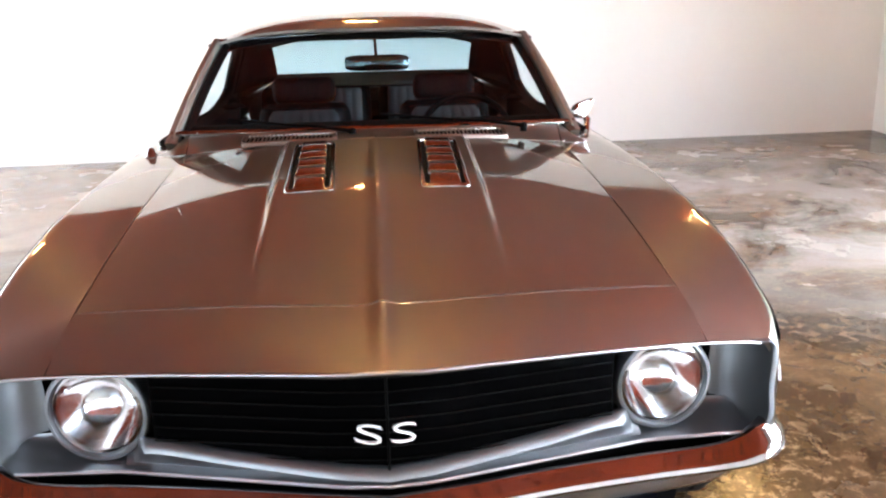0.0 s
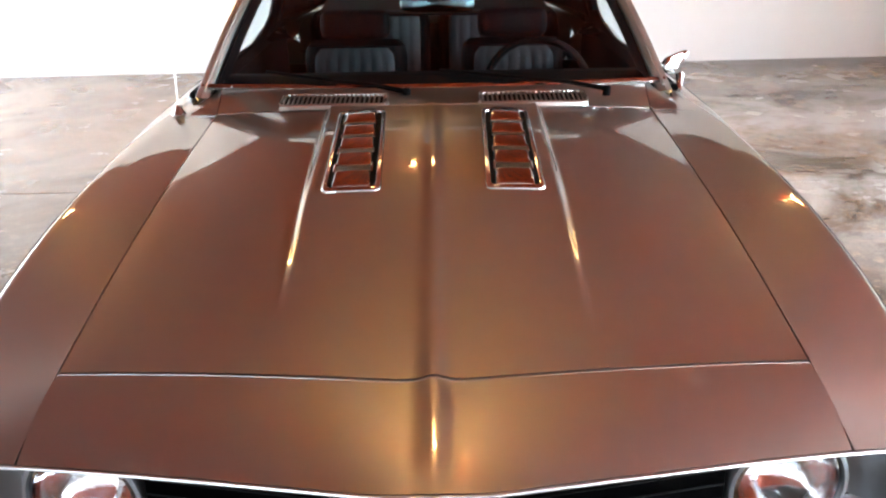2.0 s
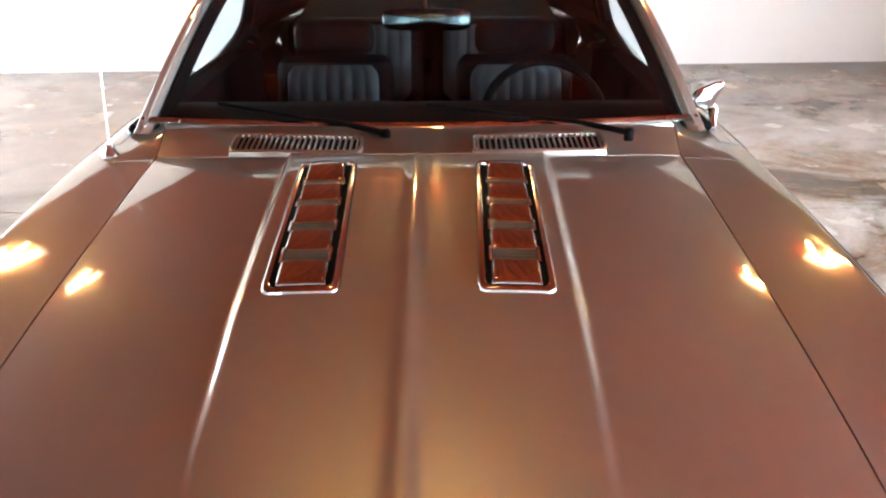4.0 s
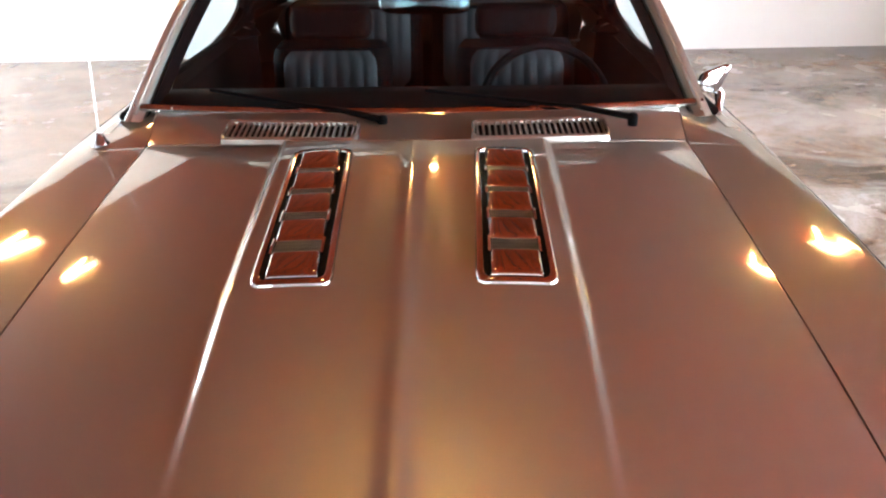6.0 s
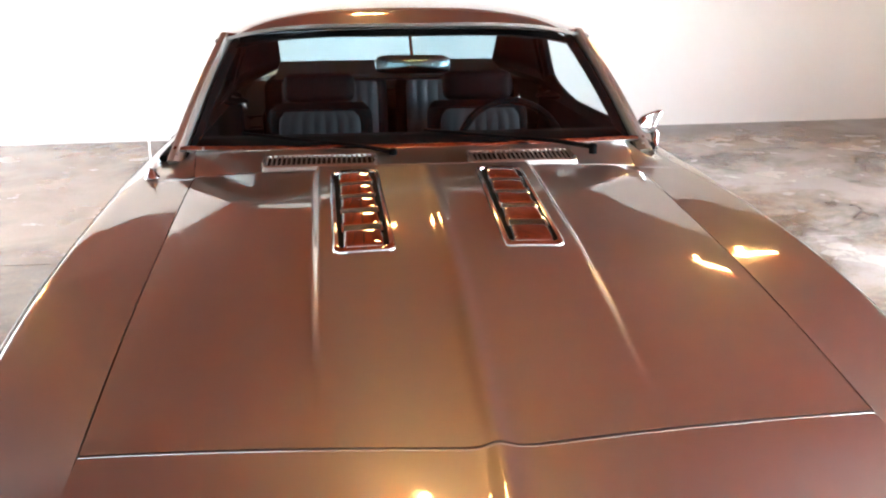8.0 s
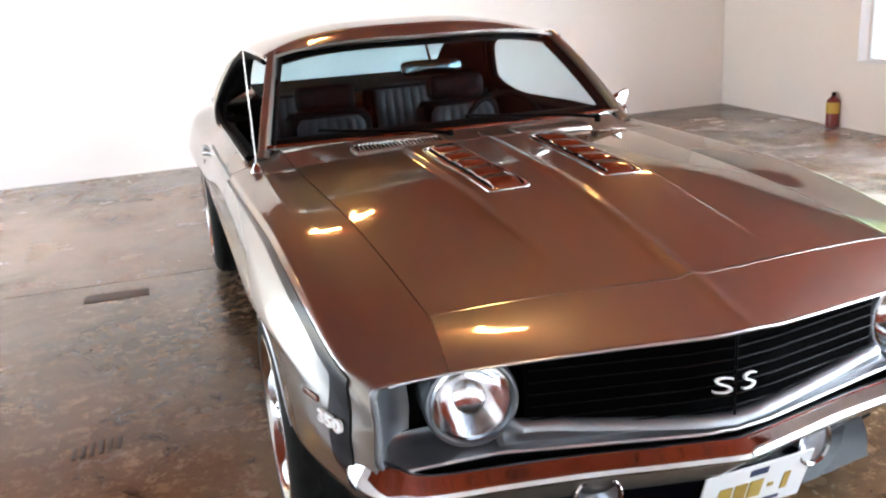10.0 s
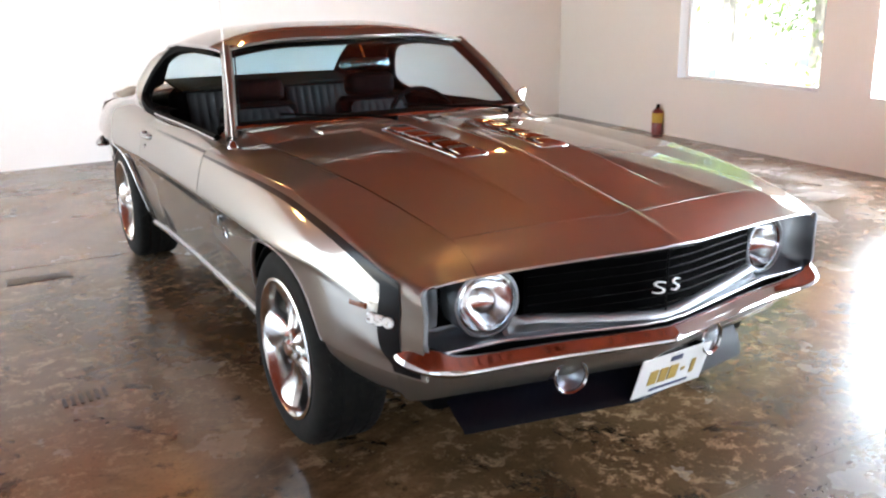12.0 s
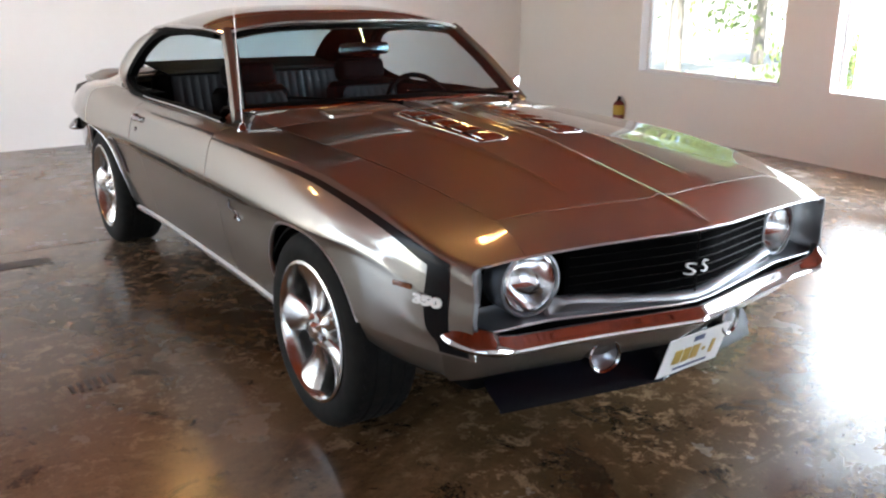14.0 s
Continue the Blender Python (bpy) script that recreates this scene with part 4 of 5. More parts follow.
def back_pt(u, v):
    """The rear window, from its foot up to the roof."""
    lo = Vector((u * 0.60, 2.99 - 0.05 * u * u, 1.01 - 0.005 * u * u))
    hi = roof_pt(u * 0.93, 1.0) + Vector((0, 0.012, -0.006))
    p = lo.lerp(hi, v)
    b = 0.03 * math.sin(math.pi * v)
    return p + Vector((0, b * 0.4, b))


bm = bmesh.new()
sheet(bm, [[back_pt(u, v) for u in span(-1, 1, 25)] for v in span(0, 1, 9)], 0.005)
part("rear_window", bm, GLASS, CAR, "blue-tinted rear window glass").visible_shadow = False


EDGE_V = (0, 0.10, 0.20, 0.5, 0.8, 1.0)
EDGE_X, EDGE_Y, EDGE_Z = curve(EDGE_V, (0.790, 0.780, 0.766, 0.722, 0.668, 0.645)), curve(EDGE_V, (2.15, 2.38, 2.44, 2.37, 2.22, 2.07)), curve(EDGE_V, (0.902, 0.945, 0.985, 1.095, 1.200, 1.240))


def edge_pt(v):
    """The rear edge of the side window, from the belt up to the roof."""
    return Vector((EDGE_X(v), EDGE_Y(v), EDGE_Z(v)))


def cpillar(bm):
    rows = []
    for v in span(0, 1, 14):
        a = back_pt(0.985, v)
        e = edge_pt(v)
        out = Vector((0.79 - 0.13 * v**1.3, (a.y + e.y) / 2, e.z + (a.z - e.z) * 0.5))
        row = []
        for t in span(0, 1, 9):
            p = e.lerp(a, t)
            p += (out - (a + e) / 2) * (1 - (2 * t - 1) ** 2) * 0.95
            row.append(p)
        rows.append(row)
    foot = []
    for t in span(0, 1, 9):
        y = 2.15 + 0.86 * t
        foot.append(Vector((C_XC(y) - 0.003, y, C_ZC(y) - 0.004)))
    sheet(bm, [foot] + rows, 0.014)


both("rear_pillar", cpillar, PAINT)


def pillar_lining(bm):
    cpillar(bm)
    for v in bm.verts:
        v.co.x -= 0.024


both("pillar_lining", pillar_lining, VINYL)

# deck filler between glass foot and trunk
bm = bmesh.new()
rows = []
for v in span(0, 1, 5):
    row = []
    for u in span(-1, 1, 31):
        y = 2.93 + 0.05 * (1 - u * u) + (3.025 - 2.93 - 0.05 * (1 - u * u)) * v
        row.append((u * 0.785, y, 0.922 + 0.052 * (1 - u * u) + 0.025 * (1 - v) * (1 - u * u)))
    rows.append(row)
sheet(bm, rows, 0.01)
part("rear_deck_panel", bm, PAINT, CAR)


def seal(bm):
    pts = [Vector((0.785, 0.97, 0.918)), Vector((0.79, 1.5, 0.922)), Vector((0.79, 2.0, 0.912))] + [edge_pt(v) + Vector((0.002, -0.012, -0.002)) for v in span(0.02, 0.98, 16)] + [Vector((0.645, 1.7, 1.250)), Vector((0.636, 1.40, 1.237))]
    tube(bm, pts, [0.014] * 3 + [0.027] * 16 + [0.016] * 2, 8)


both("window_seal", seal, BLACK)


def belt(bm):
    tube(bm, [(C_XC(y) + 0.008, y, C_ZC(y) + 0.006) for y in span(0.96, 2.32, 16)], 0.006, 6)


both("belt_moulding", belt, CHROME)


# interior
def inner_door(bm):
    rows = []
    for y in span(0.99, 2.40, 14):
        up = 0.05 * smooth((y - 2.25) / 0.3)
        rows.append([(0.775, y, 0.915 + up), (0.745 - up, y, 0.90 + up), (0.735 - up, y, 0.60), (0.72, y, 0.35)])
    sheet(bm, rows, 0.01)


both("door_trim", inner_door, VINYL)
bm = bmesh.new()
rows = []
for x in span(-0.73, 0.73, 25):
    y0 = 0.86 + 0.12 * (x / 0.73) ** 2
    rows.append([(x, y0, 0.945), (x, 1.00, 0.958), (x, 1.10, 0.950), (x, 1.15, 0.925), (x, 1.15, 0.86), (x, 1.13, 0.62)])
sheet(bm, rows, 0.01)
part("dashboard", bm, VINYL, CAR)
bm = bmesh.new()
rows = [[(x, 2.45 + 0.5 * v, 0.985 + 0.040 * v) for x in span(-0.56, 0.56, 9)] for v in span(0, 1, 4)]
sheet(bm, rows, 0.01)
part("parcel_shelf", bm, VINYL, CAR)
bm = bmesh.new()
box(bm, 0, 1.7, 0.38, 1.4, 2.0, 0.03)
box(bm, 0, 0.86, 0.62, 1.4, 0.02, 0.5)
part("cabin_floor", bm, VINYL, CAR)


def pad(bm, w, h, t, m, rad=0.05, pleats=0, z0=0.0, edge=0.0):
    """An upholstered pad w wide, h high, t thick, standing in the xz plane, front to -y, with pleats."""
    n = 8 * max(pleats, 4)
    rows = []
    for j in range(15):
        v = j / 14
        row = []
        for i in range(n + 1):
            u = 2 * i / n - 1
            c = max(0.0, abs(2 * v - 1) - 0.75) / 0.25
            wx = w / 2 * (1 - 0.16 * c * c)
            d = (1 - abs(u) ** 6) * (1 - abs(2 * v - 1) ** 6)
            r = 0.006 * abs(math.sin(math.pi * pleats * (u + 1) / 2)) if pleats else 0.0
            row.append(m @ Vector((u * wx, -t * d**0.5 - r * d, z0 + v * h)))
        rows.append(row)
    sheet(bm, rows, edge or 0.02)


def bucket(x):
    m = Matrix.Translation((x, 1.74, 0.53)) @ pose(0, 0, 0, -12, 0, 0)
    bm = bmesh.new()
    pad(bm, 0.425, 0.44, 0.09, m)
    box(bm, 0, 0.03, 0.21, 0.40, 0.08, 0.42, 0.03, m)
    seat = part("front_seat", bm, VINYL, CAR, "black bucket seat with grey pleated insert and headrest")
    bm = bmesh.new()
    pad(bm, 0.325, 0.37, 0.020, m @ Matrix.Translation((0, -0.082, 0.03)), pleats=7)
    part("backrest_insert", bm, CLOTH, seat, "grey pleated vinyl")
    bm = bmesh.new()
    box(bm, 0, 0.0, 0.500, 0.29, 0.10, 0.12, 0.048, m, 4)
    part("headrest", bm, VINYL, seat)
    bm = bmesh.new()
    box(bm, x, 1.48, 0.48, 0.48, 0.52, 0.16, 0.05, None, 3)
    part("seat_cushion", bm, VINYL, seat)
    for q in (-0.05, 0.05):
        bm = bmesh.new()
        tube(bm, [m @ Vector((q, 0, 0.44)), m @ Vector((q, 0, 0.50))], 0.006, 8)
        part("headrest_post", bm, STEELD, seat)


bucket(-0.325)
bucket(0.325)
for sx in (-1, 1):
    m = Matrix.Translation((sx * 0.32, 2.48, 0.56)) @ pose(0, 0, 0, -16, 0, 0)
    bm = bmesh.new()
    pad(bm, 0.60, 0.45, 0.09, m)
    rs = part("rear_seat", bm, VINYL, CAR, "black rear seat with grey pleated insert")
    bm = bmesh.new()
    pad(bm, 0.46, 0.36, 0.025, m @ Matrix.Translation((-sx * 0.02, -0.082, 0.07)), pleats=9)
    part("backrest_insert", bm, CLOTH, rs, "grey pleated vinyl")

m = Matrix.Translation((0.375, 1.28, 0.852)) @ pose(0, 0, 0, 62, 0, 0)
bm = bmesh.new()
tube(bm, [m @ Vector((0.19 * math.cos(a), 0.19 * math.sin(a), 0)) for a in span(0, 2 * math.pi, 41)], 0.014, 8, caps=False)
sw = part("steering_wheel", bm, VINYL, CAR, "black rimmed steering wheel")
bm = bmesh.new()
for a in (0.1, math.pi - 0.1, 1.5 * math.pi):
    tube(bm, [m @ Vector((0.03 * math.cos(a), 0.03 * math.sin(a), -0.03)), m @ Vector((0.185 * math.cos(a), 0.185 * math.sin(a), 0))], 0.008, 6, flat=0.4)
lathe(bm, [(0.0, -0.01), (0.045, -0.012), (0.05, -0.03), (0.03, -0.06), (0.0, -0.06)], 20, m)
part("spokes", bm, STEELD, sw)

# inside mirror
m = Matrix.Translation((0.015, 1.20, 1.172)) @ pose(0, 0, 0, -6, 0, -4)
bm = bmesh.new()
rows = []
for q in (1.0, 0.97, 0.85, 0.6, 0.3, 0.0):
    d = -0.030 * (1 - q * q) ** 0.6
    rows.append([m @ Vector((0.1275 * q * math.copysign(abs(math.cos(a)) ** 0.35, math.cos(a)), d + 0.010, 0.031 * q * math.copysign(abs(math.sin(a)) ** 0.5, math.sin(a)))) for a in span(0, 2 * math.pi * 35 / 36, 36)])
sheet(bm, [[p + m.to_3x3() @ Vector((0, 0.012, 0)) for p in rows[0]]] + rows, 0.0, closed=True)
rv = part("inside_mirror", bm, mat("grey_mirror_back", (0.10, 0.115, 0.12), 0.16, 1.0), CAR, "grey metal backed inside mirror on a stalk")
bm = bmesh.new()
tube(bm, [(0.015, 1.20, 1.18), (0.012, 1.225, 1.22), (0.010, 1.25, 1.262)], 0.006, 8)
part("stalk", bm, CHROME, rv)

# louvres on the hood


def louvre(sx):
    """A hood vent: a broad chrome frame, a dark channel, five chrome blocks and a fine mesh in each gap between them."""
    def place(u, v, dz):
        """u across from -1 to 1, v from the front edge to the rear one."""
        y = -0.082 + 0.582 * v
        x = sx * (0.177 + 0.017 * v) + u * (0.064 - 0.001 * v)
        return Vector((x, y, top_z(x, y) + dz))

    loop = [(-1, 0.04), (-0.95, 0.012), (-0.80, 0), (-0.4, 0), (0, 0), (0.4, 0), (0.80, 0), (0.95, 0.012), (1, 0.04)]
    loop += [(1, k / 12) for k in range(1, 12)] + [(1, 0.96), (0.95, 0.988), (0.80, 1), (0.4, 1), (0, 1), (-0.4, 1), (-0.80, 1), (-0.95, 0.988), (-1, 0.96)]
    loop += [(-1, 1 - k / 12) for k in range(1, 12)]
    rings = []
    for s, dz in ((1.03, -0.003), (1.02, 0.003), (0.99, 0.0062), (0.94, 0.0076), (0.87, 0.0078), (0.825, 0.0062), (0.805, 0.0015), (0.80, -0.004)):
        rings.append([place(u * s, 0.5 + (v - 0.5) * (1 - (1 - s) * 0.20), dz) for u, v in loop])
    bm = bmesh.new()
    sheet(bm, rings, 0.0, closed=True)
    fr = part("hood_vent", bm, CHROME, CAR, "chrome hood vent with stepped blocks and dark mesh")
    bm = bmesh.new()
    sheet(bm, [[place(u, v, 0.0022) for u in (-0.86, -0.4, 0, 0.4, 0.86)] for v in span(0.02, 0.98, 16)], 0.0)
    part("channel", bm, BLACK, fr, "dark channel of the vent")
    bounds = [(0.030, 0.145), (0.232, 0.355), (0.430, 0.555), (0.618, 0.745), (0.800, 0.965)]
    half = 0.66
    for k, (a, b) in enumerate(bounds):
        bm = bmesh.new()
        rows = []
        for t, h in ((0, 0.000), (0.02, 0.006), (0.07, 0.0095), (0.20, 0.0115), (0.5, 0.0130), (0.85, 0.0140), (0.95, 0.0135), (0.99, 0.0105), (1.0, 0.002)):
            v = a + (b - a) * t
            row = []
            for u, q in ((-1, 0.0), (-0.985, 0.45), (-0.94, 0.80), (-0.86, 0.97), (-0.80, 1.0), (-0.4, 1.03), (0, 1.04), (0.4, 1.03), (0.80, 1.0), (0.86, 0.97), (0.94, 0.80), (0.985, 0.45), (1, 0.0)):
                row.append(place(u * half, v, 0.002 + h * q))
            rows.append(row)
        sheet(bm, rows, 0.0)
        part("block", bm, CHROME, fr)
        if k == 4:
            continue
        c, d = b, bounds[k + 1][0]
        bm = bmesh.new()
        sheet(bm, [[place(u * half, v, 0.0075) for u in (-0.97, -0.5, 0, 0.5, 0.97)] for v in (c + 0.004, (c + d) / 2, d - 0.002)], 0.0)
        mesh = part("mesh_panel", bm, MESHD, fr, "dark fine mesh")
        bm = bmesh.new()
        for i in range(21):
            u = half * (-0.95 + 1.9 * i / 20)
            tube(bm, [place(u, c + 0.003, 0.0088), place(u, d, 0.0088)], 0.00075, 4)
        for i in range(3):
            v = c + (d - c) * (i + 1) / 4
            tube(bm, [place(-half * 0.97, v, 0.0088), place(half * 0.97, v, 0.0088)], 0.00075, 4)
        part("wire", bm, WIRE, mesh)
        for u in (-1, 1):
            bm = bmesh.new()
            tube(bm, [place(u * half, c - 0.004, 0.010), place(u * half, (c + d) / 2, 0.0105), place(u * half, d + 0.004, 0.010)], 0.0032, 8)
            part("end_post", bm, CHROME, fr)


MESHD = mat("dark_mesh", (0.012, 0.011, 0.009), 0.6, spec=0.2)
WIRE = mat("mesh_wire", (0.16, 0.14, 0.11), 0.4, 0.8)
louvre(-1)
louvre(1)


# cowl air grilles
def cowl_grille(sx):
    def place(u, v, dz):
        x = sx * (0.128 + (0.455 - 0.128) * u)
        y = 0.556 + 0.16 * (abs(x) / 0.655) ** 2 + 0.135 * v
        u = x / 0.69
        ya = 0.561 + 0.175 * u * u
        b = base_pt(u)
        v2 = (y - ya) / (b.y + 0.03 - ya)
        z = cowl_z(x, ya) + (b.z - cowl_z(x, ya)) * (0.8 * v2 + 0.2 * v2 * v2)
        return Vector((x, y, z + 0.006 + dz))

    bm = bmesh.new()
    loop = [(0.0, v) for v in (0.2, 0.5, 0.8)] + [(0.02, 0.97)] + [(u, 1.0) for u in span(0.05, 0.95, 12)] + [(0.98, 0.97)] + [(1.0, v) for v in (0.8, 0.5, 0.2)] + [(0.98, 0.03)] + [(u, 0.0) for u in span(0.95, 0.05, 12)] + [(0.02, 0.03)]
    rings = []
    for s, r, dz in ((1.0, 1.0, -0.002), (0.99, 0.95, 0.008), (0.965, 0.82, 0.011), (0.945, 0.68, 0.008), (0.94, 0.66, 0.0)):
        rings.append([place(0.5 + (u - 0.5) * s, 0.5 + (v - 0.5) * r, dz) for u, v in loop])
    sheet(bm, rings, 0.0, closed=True)
    g = part("cowl_grille", bm, PAINT, CAR, "silver slotted cowl air grille")
    bm = bmesh.new()
    sheet(bm, [[place(u, v, 0.0015) for u in span(0.02, 0.98, 10)] for v in (0.12, 0.88)], 0.0)
    part("slot", bm, BLACK, g)
    for k in range(22):
        bm = bmesh.new()
        u = 0.045 + 0.91 * k / 21
        a, b = place(u, 0.14, 0.003), place(u, 0.86, 0.006)
        tube(bm, [a, b], 0.0034, 6)
        part("slat", bm, PAINT, g)


cowl_grille(-1)
cowl_grille(1)

# wipers
for px, tx in ((-0.08, -0.52), (0.515, 0.02)):
    bm = bmesh.new()
    a = Vector((px, 0.715, 0.972))
    u = tx / 0.70
    e = screen_pt(u, 0.10) + Vector((0, -0.012, 0.006))
    mid = screen_pt((px + tx) / 2 / 0.70, 0.03) + Vector((0, -0.02, 0.008))
    lathe(bm, [(0.0, -0.02), (0.012, -0.02), (0.013, 0.004), (0.009, 0.010), (0.0, 0.012)], 14, Matrix.Translation(a))
    tube(bm, [a, a.lerp(mid, 0.5) + Vector((0, -0.003, 0.006)), mid], [0.013, 0.011, 0.007], 8, flat=0.6)
    w = part("wiper", bm, BLACK, CAR, "black windshield wiper")
    bm = bmesh.new()
    tube(bm, [mid.lerp(a, 0.25), mid, e], 0.005, 6)
    part("wiper_blade", bm, BLACK, w)

# aerial
bm = bmesh.new()
lathe(bm, [(0.0, -0.012), (0.022, -0.012), (0.022, 0.0), (0.014, 0.012), (0.010, 0.026), (0.0, 0.028)], 18, Matrix.Translation((-0.779, 0.768, 0.905)))
an = part("aerial", bm, CHROME, CAR, "thin chrome aerial mast")
bm = bmesh.new()
tube(bm, [(-0.779, 0.768, 0.93), (-0.775, 0.80, 1.35), (-0.771, 0.83, 1.75)], [0.0024, 0.0018, 0.0012], 6)
part("mast", bm, mat("aerial_steel", (0.58, 0.57, 0.56), 0.35, 1.0), an)

# driver's mirror
bm = bmesh.new()
m = Matrix.Translation((0.806, 1.055, 0.982)) @ pose(0, 0, 0, -7, 0, 25)
OUTLINE = ((-0.053, -0.008), (-0.048, 0.007), (-0.031, 0.021), (0.008, 0.030), (0.046, 0.035), (0.053, 0.026), (0.032, 0.000), (0.008, -0.030), (-0.020, -0.030), (-0.046, -0.021))
rings = []
for f, d in ((0.0, -0.012), (0.5, -0.0116), (0.86, -0.0102), (0.96, -0.007), (1.0, -0.001), (1.0, 0.008), (0.96, 0.011), (0.90, 0.009), (0.0, 0.008)):
    ring = []
    for k in range(40):
        i, t = k // 4, (k % 4) / 4
        p0, p1, p2, p3 = (Vector(OUTLINE[(i + n) % 10]) for n in (-1, 0, 1, 2))
        p = p1 * (1 - t) + p2 * t + (p1 * 2 - p0 - p2) * 0.11 * t * (1 - t) ** 2 * 4 + (p2 * 2 - p1 - p3) * 0.11 * t * t * (1 - t) * 4
        ring.append(m @ Vector((f * p.x, d, f * p.y * 1.12)))
    rings.append(ring)
sheet(bm, rings, 0.0, closed=True)
dm = part("door_mirror", bm, CHROME, CAR, "chrome door mirror on a short stem")
bm = bmesh.new()
tube(bm, [(0.812, 1.062, 0.962), (0.826, 1.060, 0.940), (0.822, 1.045, 0.915), (0.812, 1.03, 0.892)], [0.012, 0.014, 0.010, 0.018], 10)
part("mirror_stem", bm, CHROME, dm)


# handles, badges, stripe
def handle(bm):
    sec = section(1.83)
    x = sec(w_at(sec, 0.835))[0]
    box(bm, x + 0.018, 1.83, 0.835, 0.014, 0.15, 0.022, 0.006)
    box(bm, x + 0.006, 1.895, 0.835, 0.03, 0.03, 0.034, 0.006)
    box(bm, x + 0.006, 1.765, 0.835, 0.03, 0.02, 0.024, 0.006)
    lathe(bm, [(0.0, 0.0), (0.012, 0.0), (0.011, 0.008), (0.0, 0.009)], 14, Matrix.Translation((x + 0.012, 1.87, 0.78)) @ pose(0, 0, 0, 0, 90, 0))


both("door_handle", handle, CHROME, label="chrome door handle")


def stripe_rows(w_a, w_b, ys, n=9, lift=0.0022):
    rows = []
    for y in ys:
        sec = section(y)
        a, b = w_a(y), w_b(y)
        row = []
        for i in range(n):
            w = a + (b - a) * i / (n - 1)
            x, z = sec(w)
            xa, za = sec(w + 0.02)
            t = Vector((xa - x, za - z)).normalized()
            row.append((x - t.y * lift, y, z + t.x * lift))
        rows.append(row)
    return rows


W_STRIPE = curve((-0.72, -0.4, 0.86), (1.72, 1.80, 1.86))


def stripe(bm):
    wid = curve((-0.70, -0.6, -0.5, -0.2, 0.4, 0.86), (0.50, 0.44, 0.34, 0.24, 0.16, 0.10))
    sheet(bm, stripe_rows(W_STRIPE, lambda y: W_STRIPE(y) + wid(y), span(-0.70, 0.855, 48)), 0.001)
    rows = []
    for f in span(0, 1, 28):
        row = []
        k = 0.055 * smooth((f - 0.50) / 0.55)
        for y in span(-0.708 - k, -0.632 - k * 0.8, 8):
            sec = section(y)
            x, z = sec(1.72 + (w_at(sec, 0.482) - 1.72) * f)
            row.append((x + 0.0024, y - 0.001, z + 0.0012 * (1 - f)))
        rows.append(row)
    sheet(bm, rows, 0.001)


both("black_stripe", stripe, GLOSS, label="black painted stripe")


def gill(bm):
    rows = []
    for f in span(0, 1, 8):
        z = 0.662 - 0.165 * f
        a, b = 2.335 - 0.085 * f, 2.435 - 0.150 * f
        row = []
        for y in span(a, b, 5):
            sec = section(y)
            row.append((sec(w_at(sec, z))[0] + 0.003, y, z))
        rows.append(row)
    sheet(bm, rows, 0.002)


def gill_trim(bm):
    pts = []
    for y, z in ((2.335, 0.664), (2.385, 0.666), (2.437, 0.664), (2.39, 0.60), (2.33, 0.545), (2.278, 0.494)):
        sec = section(y)
        pts.append((sec(w_at(sec, z))[0] + 0.004, y, z))
    tube(bm, pts, 0.0035, 6)


for vent in both("quarter_vent", gill, GLOSS, label="dark slanted vent before the rear wheel"):
    bm = bmesh.new()
    gill_trim(bm)
    part("vent_trim", mirror(bm) if vent.data.vertices[0].co.x < 0 else bm, CHROME, vent)


def door_line(bm):
    sheet(bm, stripe_rows(lambda y: 1.56, lambda y: 1.70 + 0.06 * (1.75 - y), span(0.868, 1.70, 24), 3), 0.001)


both("door_stripe", door_line, GLOSS)


def lettering(name, text, size, m, parent, depth=0.003, material=LETTER, bold=0.0, label=""):
    cu = bpy.data.curves.new(name, "FONT")
    cu.body, cu.size, cu.extrude, cu.offset, cu.align_x = text, size, depth, bold, "CENTER"
    tmp = bpy.data.objects.new(name, cu)
    scene.collection.objects.link(tmp)
    me = bpy.data.meshes.new_from_object(tmp.evaluated_get(bpy.context.evaluated_depsgraph_get()))
    bpy.data.objects.remove(tmp)
    me.materials.clear()
    me.materials.append(material)
    ob = new(name, me)
    ob.parent = parent
    ob.matrix_basis = m
    return tagged(ob, label)


for sx in (-1, 1):
    lettering("grille_letter", "S", 0.056, Matrix.Translation((sx * 0.0315, nose(0.03) + 0.040, 0.618)) @ pose(0, 0, 0, 90, 0, sx * 11.5) @ Matrix(((2.45, 0.35, 0, -0.006), (0, 0.95, 0, 0), (0, 0, 1, 0), (0, 0, 0, 1))), CAR, bold=-0.0012, label="white S letter of the grille badge")
for sx in (-1, 1):
    ob = lettering("fender_number", "350", 0.037, Matrix(), CAR, bold=0.002, label="white raised 350 fender badge")
    for v in ob.data.vertices:
        y, z, d = -0.648 + sx * 1.6 * v.co.x, 0.613 + v.co.y, 0.009 + v.co.z
        sec = section(y)
        v.co = (sx * (sec(w_at(sec, z))[0] + d), y, z)

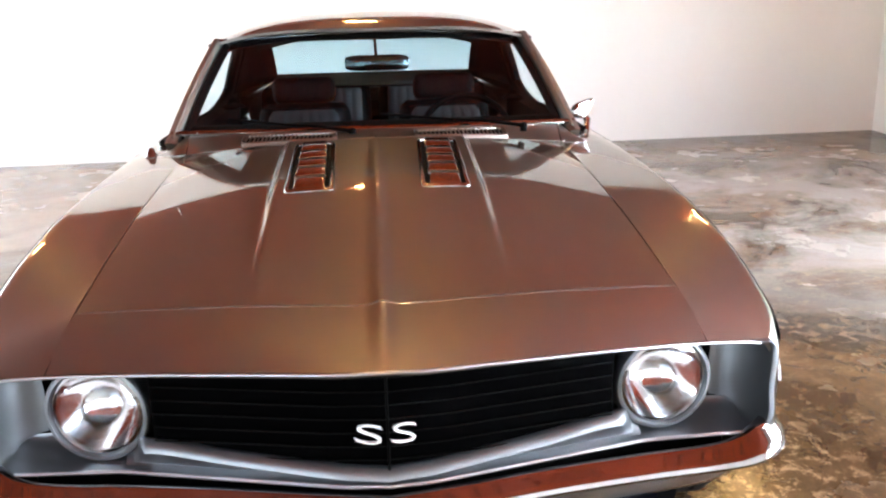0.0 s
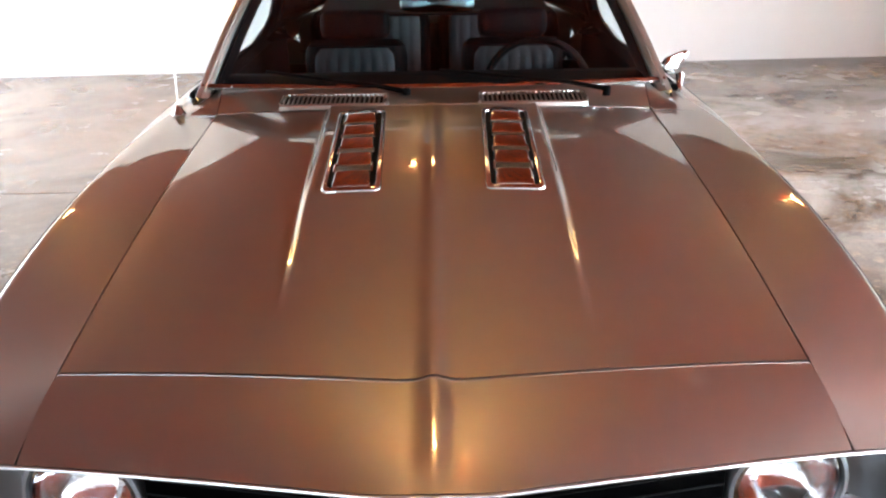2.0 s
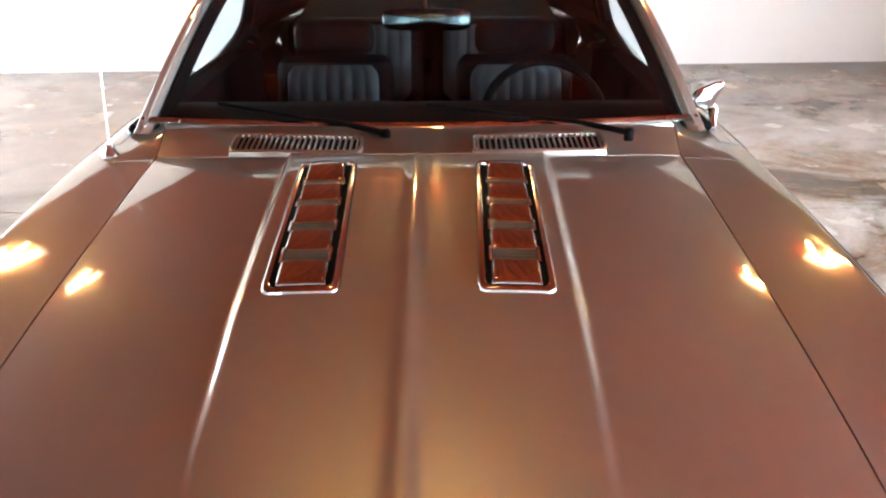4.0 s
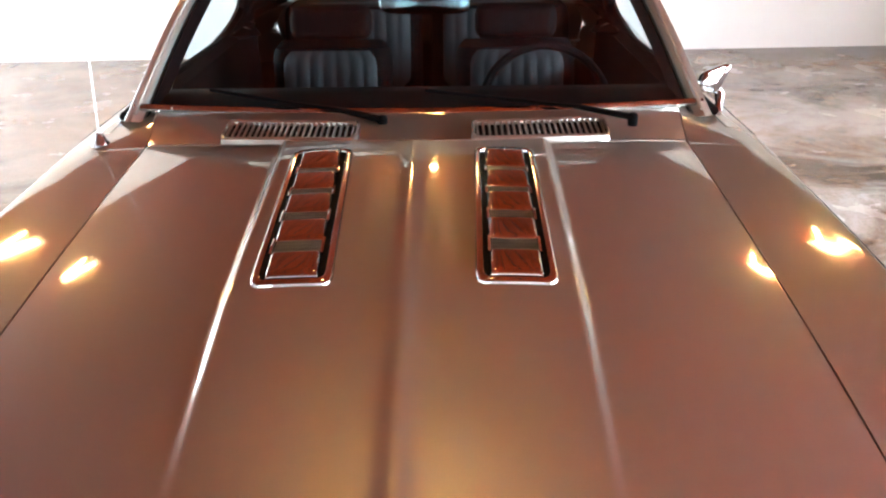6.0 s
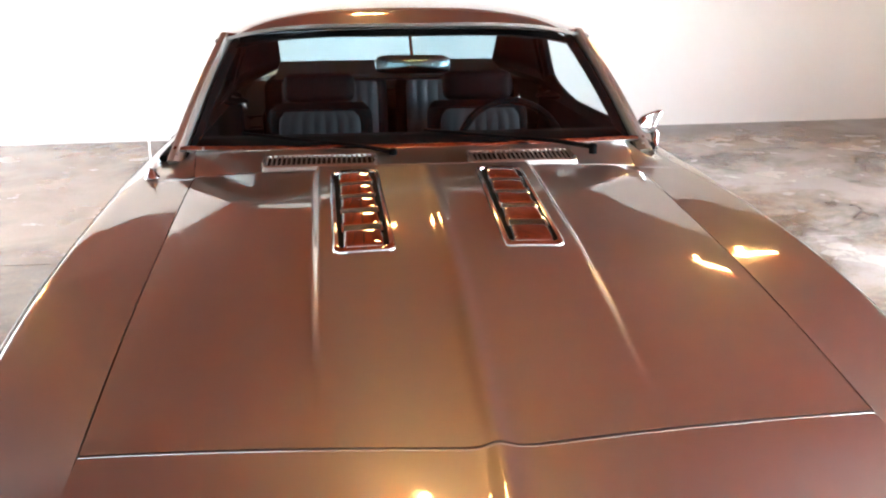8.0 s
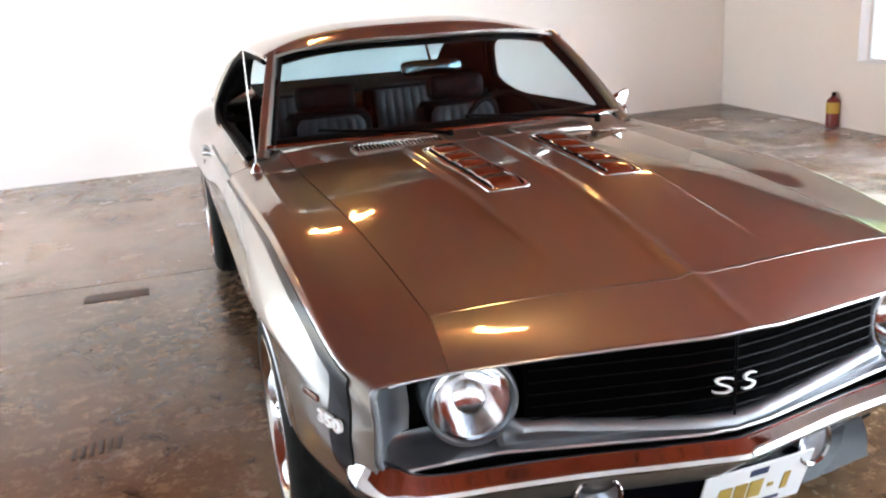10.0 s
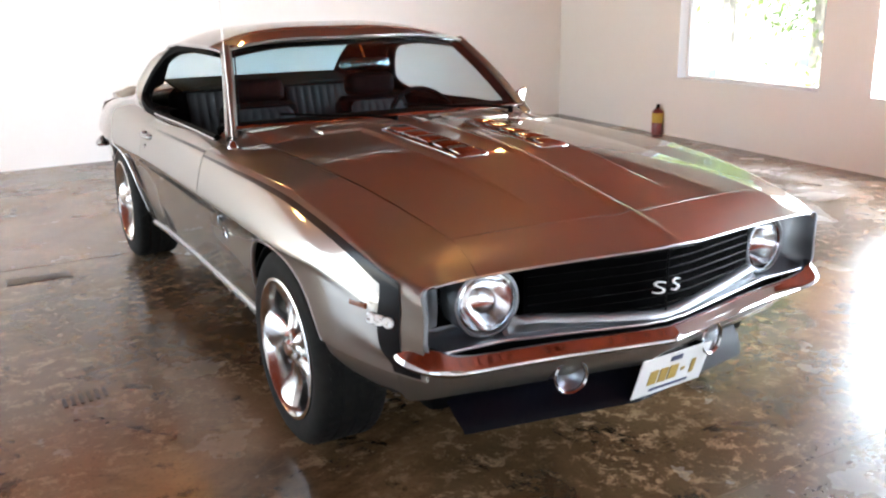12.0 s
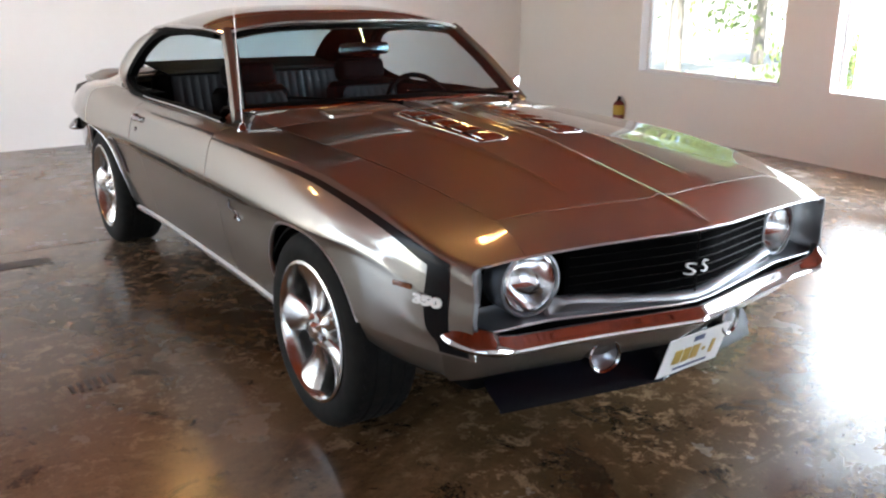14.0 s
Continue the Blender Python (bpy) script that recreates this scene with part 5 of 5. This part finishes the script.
for sx in (-1, 1):
    bm = bmesh.new()
    sec, sec2 = section(-0.555), section(-0.605)
    x, x2 = sec(w_at(sec, 0.650))[0], sec2(w_at(sec2, 0.650))[0]
    box(bm, 0, 0, 0, 0.008, 0.070, 0.015, 0.003, m=Matrix.Translation((sx * (x + 0.001), -0.555, 0.650)) @ pose(0, 0, 0, 0, 0, -sx * math.degrees(math.atan2(x - x2, 0.05))))
    part("side_marker", bm, AMBER, CAR, "small amber side marker lamp")
    bm = bmesh.new()
    sec = section(0.62)
    line = []
    for k in range(31):
        y, z = 0.676 - 0.0024 * k, 0.616 - 0.0004 * k + 0.009 * math.sin(k * 0.9)
        line.append((sx * (sec(w_at(sec, z))[0] + 0.004), y + 0.004 * math.cos(k * 0.9), z))
    tube(bm, line, 0.0026, 5)
    for y, z, dy, dz in ((0.682, 0.638, 0.003, 0.017), (0.645, 0.594, 0.015, 0.012), (0.621, 0.594, -0.014, 0.012)):
        xx = sec(w_at(sec, z))[0]
        tube(bm, [(sx * (xx + 0.003), y + dy, z - dz), (sx * (xx + 0.005), y, z), (sx * (xx + 0.003), y - dy, z + dz)], 0.0048, 6)
    part("fender_emblem", bm, CHROME, CAR, "small chrome script emblem")


# wheels
def wheel(x, y, sx, width, r_rim, steer=0.0):
    """Low-profile tyre on a five-spoke polished wheel; its axis lies along x."""
    R = HUB_Z
    m = Matrix.Translation((x, y, R)) @ pose(0, 0, 0, 0, 0, steer) @ pose(0, 0, 0, 0, 90 * sx, 0)
    h = width / 2
    bm = bmesh.new()
    prof = [(r_rim - 0.005, h - 0.012), (r_rim + 0.012, h), (r_rim + 0.045, h + 0.006), (R - 0.030, h), (R - 0.010, h - 0.014), (R - 0.001, h - 0.034)]
    groove = []
    for c in (h * 0.45, 0.0, -h * 0.45):
        groove += [(R, c + 0.008), (R - 0.007, c + 0.005), (R - 0.007, c - 0.005), (R, c - 0.008)]
    lathe(bm, prof + groove + [(r, -q) for r, q in prof[::-1]], 64, m)
    w = part("wheel", bm, RUBBER, CAR, "low-profile black tyre on polished five-spoke wheel")
    bm = bmesh.new()
    for k in range(48):
        a = 2 * math.pi * k / 48
        for c, tw in ((h * 0.62, 0.35), (-h * 0.62, -0.35), (h * 0.22, -0.3), (-h * 0.22, 0.3)):
            q = m @ pose(0, 0, 0, 0, 0, math.degrees(a)) @ Matrix.Translation((R - 0.0042, 0, c)) @ pose(0, 0, 0, math.degrees(tw), 0, 0)
            box(bm, 0, 0, 0, 0.008, 0.036, h * 0.24, 0.0, q)
    part("tread_block", bm, RUBBER, w, smooth=None)
    bm = bmesh.new()
    rr = r_rim
    lathe(bm, [(rr - 0.006, -h + 0.02), (rr + 0.006, h - 0.006), (rr + 0.006, h + 0.003), (rr - 0.004, h + 0.006), (rr - 0.012, h - 0.004), (rr - 0.018, h - 0.05), (rr - 0.022, -h + 0.03)], 56, m)
    rim = part("rim", bm, ALLOY, w, "polished rim")
    for k in range(5):
        bm = bmesh.new()
        mk = m @ pose(0, 0, 0, 0, 0, 72 * k + 18)
        rows = []
        for t in span(0, 1, 13):
            r = 0.040 + (rr - 0.050) * t
            wd = 0.027 + 0.050 * t**1.3
            top = h - 0.012 - 0.030 * math.sin(math.pi * t**0.8) + 0.004 * t
            ridge = 0.010 * (1 - 0.5 * t)
            rows.append([mk @ Vector(p) for p in ((r, -wd, top - 0.040), (r, -wd, top - 0.012), (r, -wd * 0.90, top - 0.006), (r, -wd * 0.45, top + ridge * 0.45), (r, 0, top + ridge), (r, wd * 0.45, top + ridge * 0.45), (r, wd * 0.90, top - 0.006), (r, wd, top - 0.012), (r, wd, top - 0.040))])
        sheet(bm, rows, 0.0)
        part("spoke", bm, ALLOY, w)
    bm = bmesh.new()
    lathe(bm, [(0.0, h - 0.002), (0.022, h - 0.003), (0.030, h - 0.010), (0.034, h - 0.016), (0.062, h - 0.020), (0.068, h - 0.030), (0.070, h - 0.07), (0.0, h - 0.07)], 30, m)
    for k in range(5):
        a = 2 * math.pi * (k + 0.5) / 5
        lathe(bm, [(0.0, 0.012), (0.007, 0.010), (0.008, 0.0), (0.0, 0.0)], 8, m @ Matrix.Translation((0.048 * math.cos(a), 0.048 * math.sin(a), h - 0.022)))
    part("hub", bm, ALLOY, w)
    bm = bmesh.new()
    lathe(bm, [(0.06, h - 0.10), (0.155, h - 0.10), (0.155, h - 0.12), (0.06, h - 0.12)], 40, m, closed=True)
    part("brake_disc", bm, mat("brake_steel", (0.35, 0.34, 0.33), 0.35, 1.0), w)
    bm = bmesh.new()
    lathe(bm, [(0.0, -h + 0.03), (rr - 0.01, -h + 0.03), (rr - 0.01, -h + 0.02), (0.0, -h + 0.02)], 30, m)
    part("backing_plate", bm, mat("dull_steel", (0.22, 0.21, 0.20), 0.45, 1.0), w)


for sx in (-1, 1):
    wheel(sx * 0.765, -0.008, sx, 0.235, 0.236)
    wheel(sx * 0.770, 2.743, sx, 0.25, 0.236)

# floor marks
STAIN = mat("dark_stain", (0.046, 0.028, 0.017), 0.42, spec=0.35, spots=0.4, spot_scale=9)
bm = bmesh.new()
for k in range(6):
    box(bm, -1.525 + 0.030 * k, 0.715 + 0.006 * k, 0.0012, 0.014, 0.105 - 0.006 * abs(k - 3), 0.003, m=None)
tagged(new("floor_drain", mesh_of("floor_drain", bm, STAIN)), "dark slotted drain marks in the concrete floor", "floor drain", kind="structure")
bm = bmesh.new()
box(bm, -1.44, 2.52, 0.001, 0.33, 0.13, 0.004, 0.001)
tagged(new("floor_plate", mesh_of("floor_plate", bm, STAIN)), "dark rectangular cover plate in the floor", "floor plate", kind="structure")
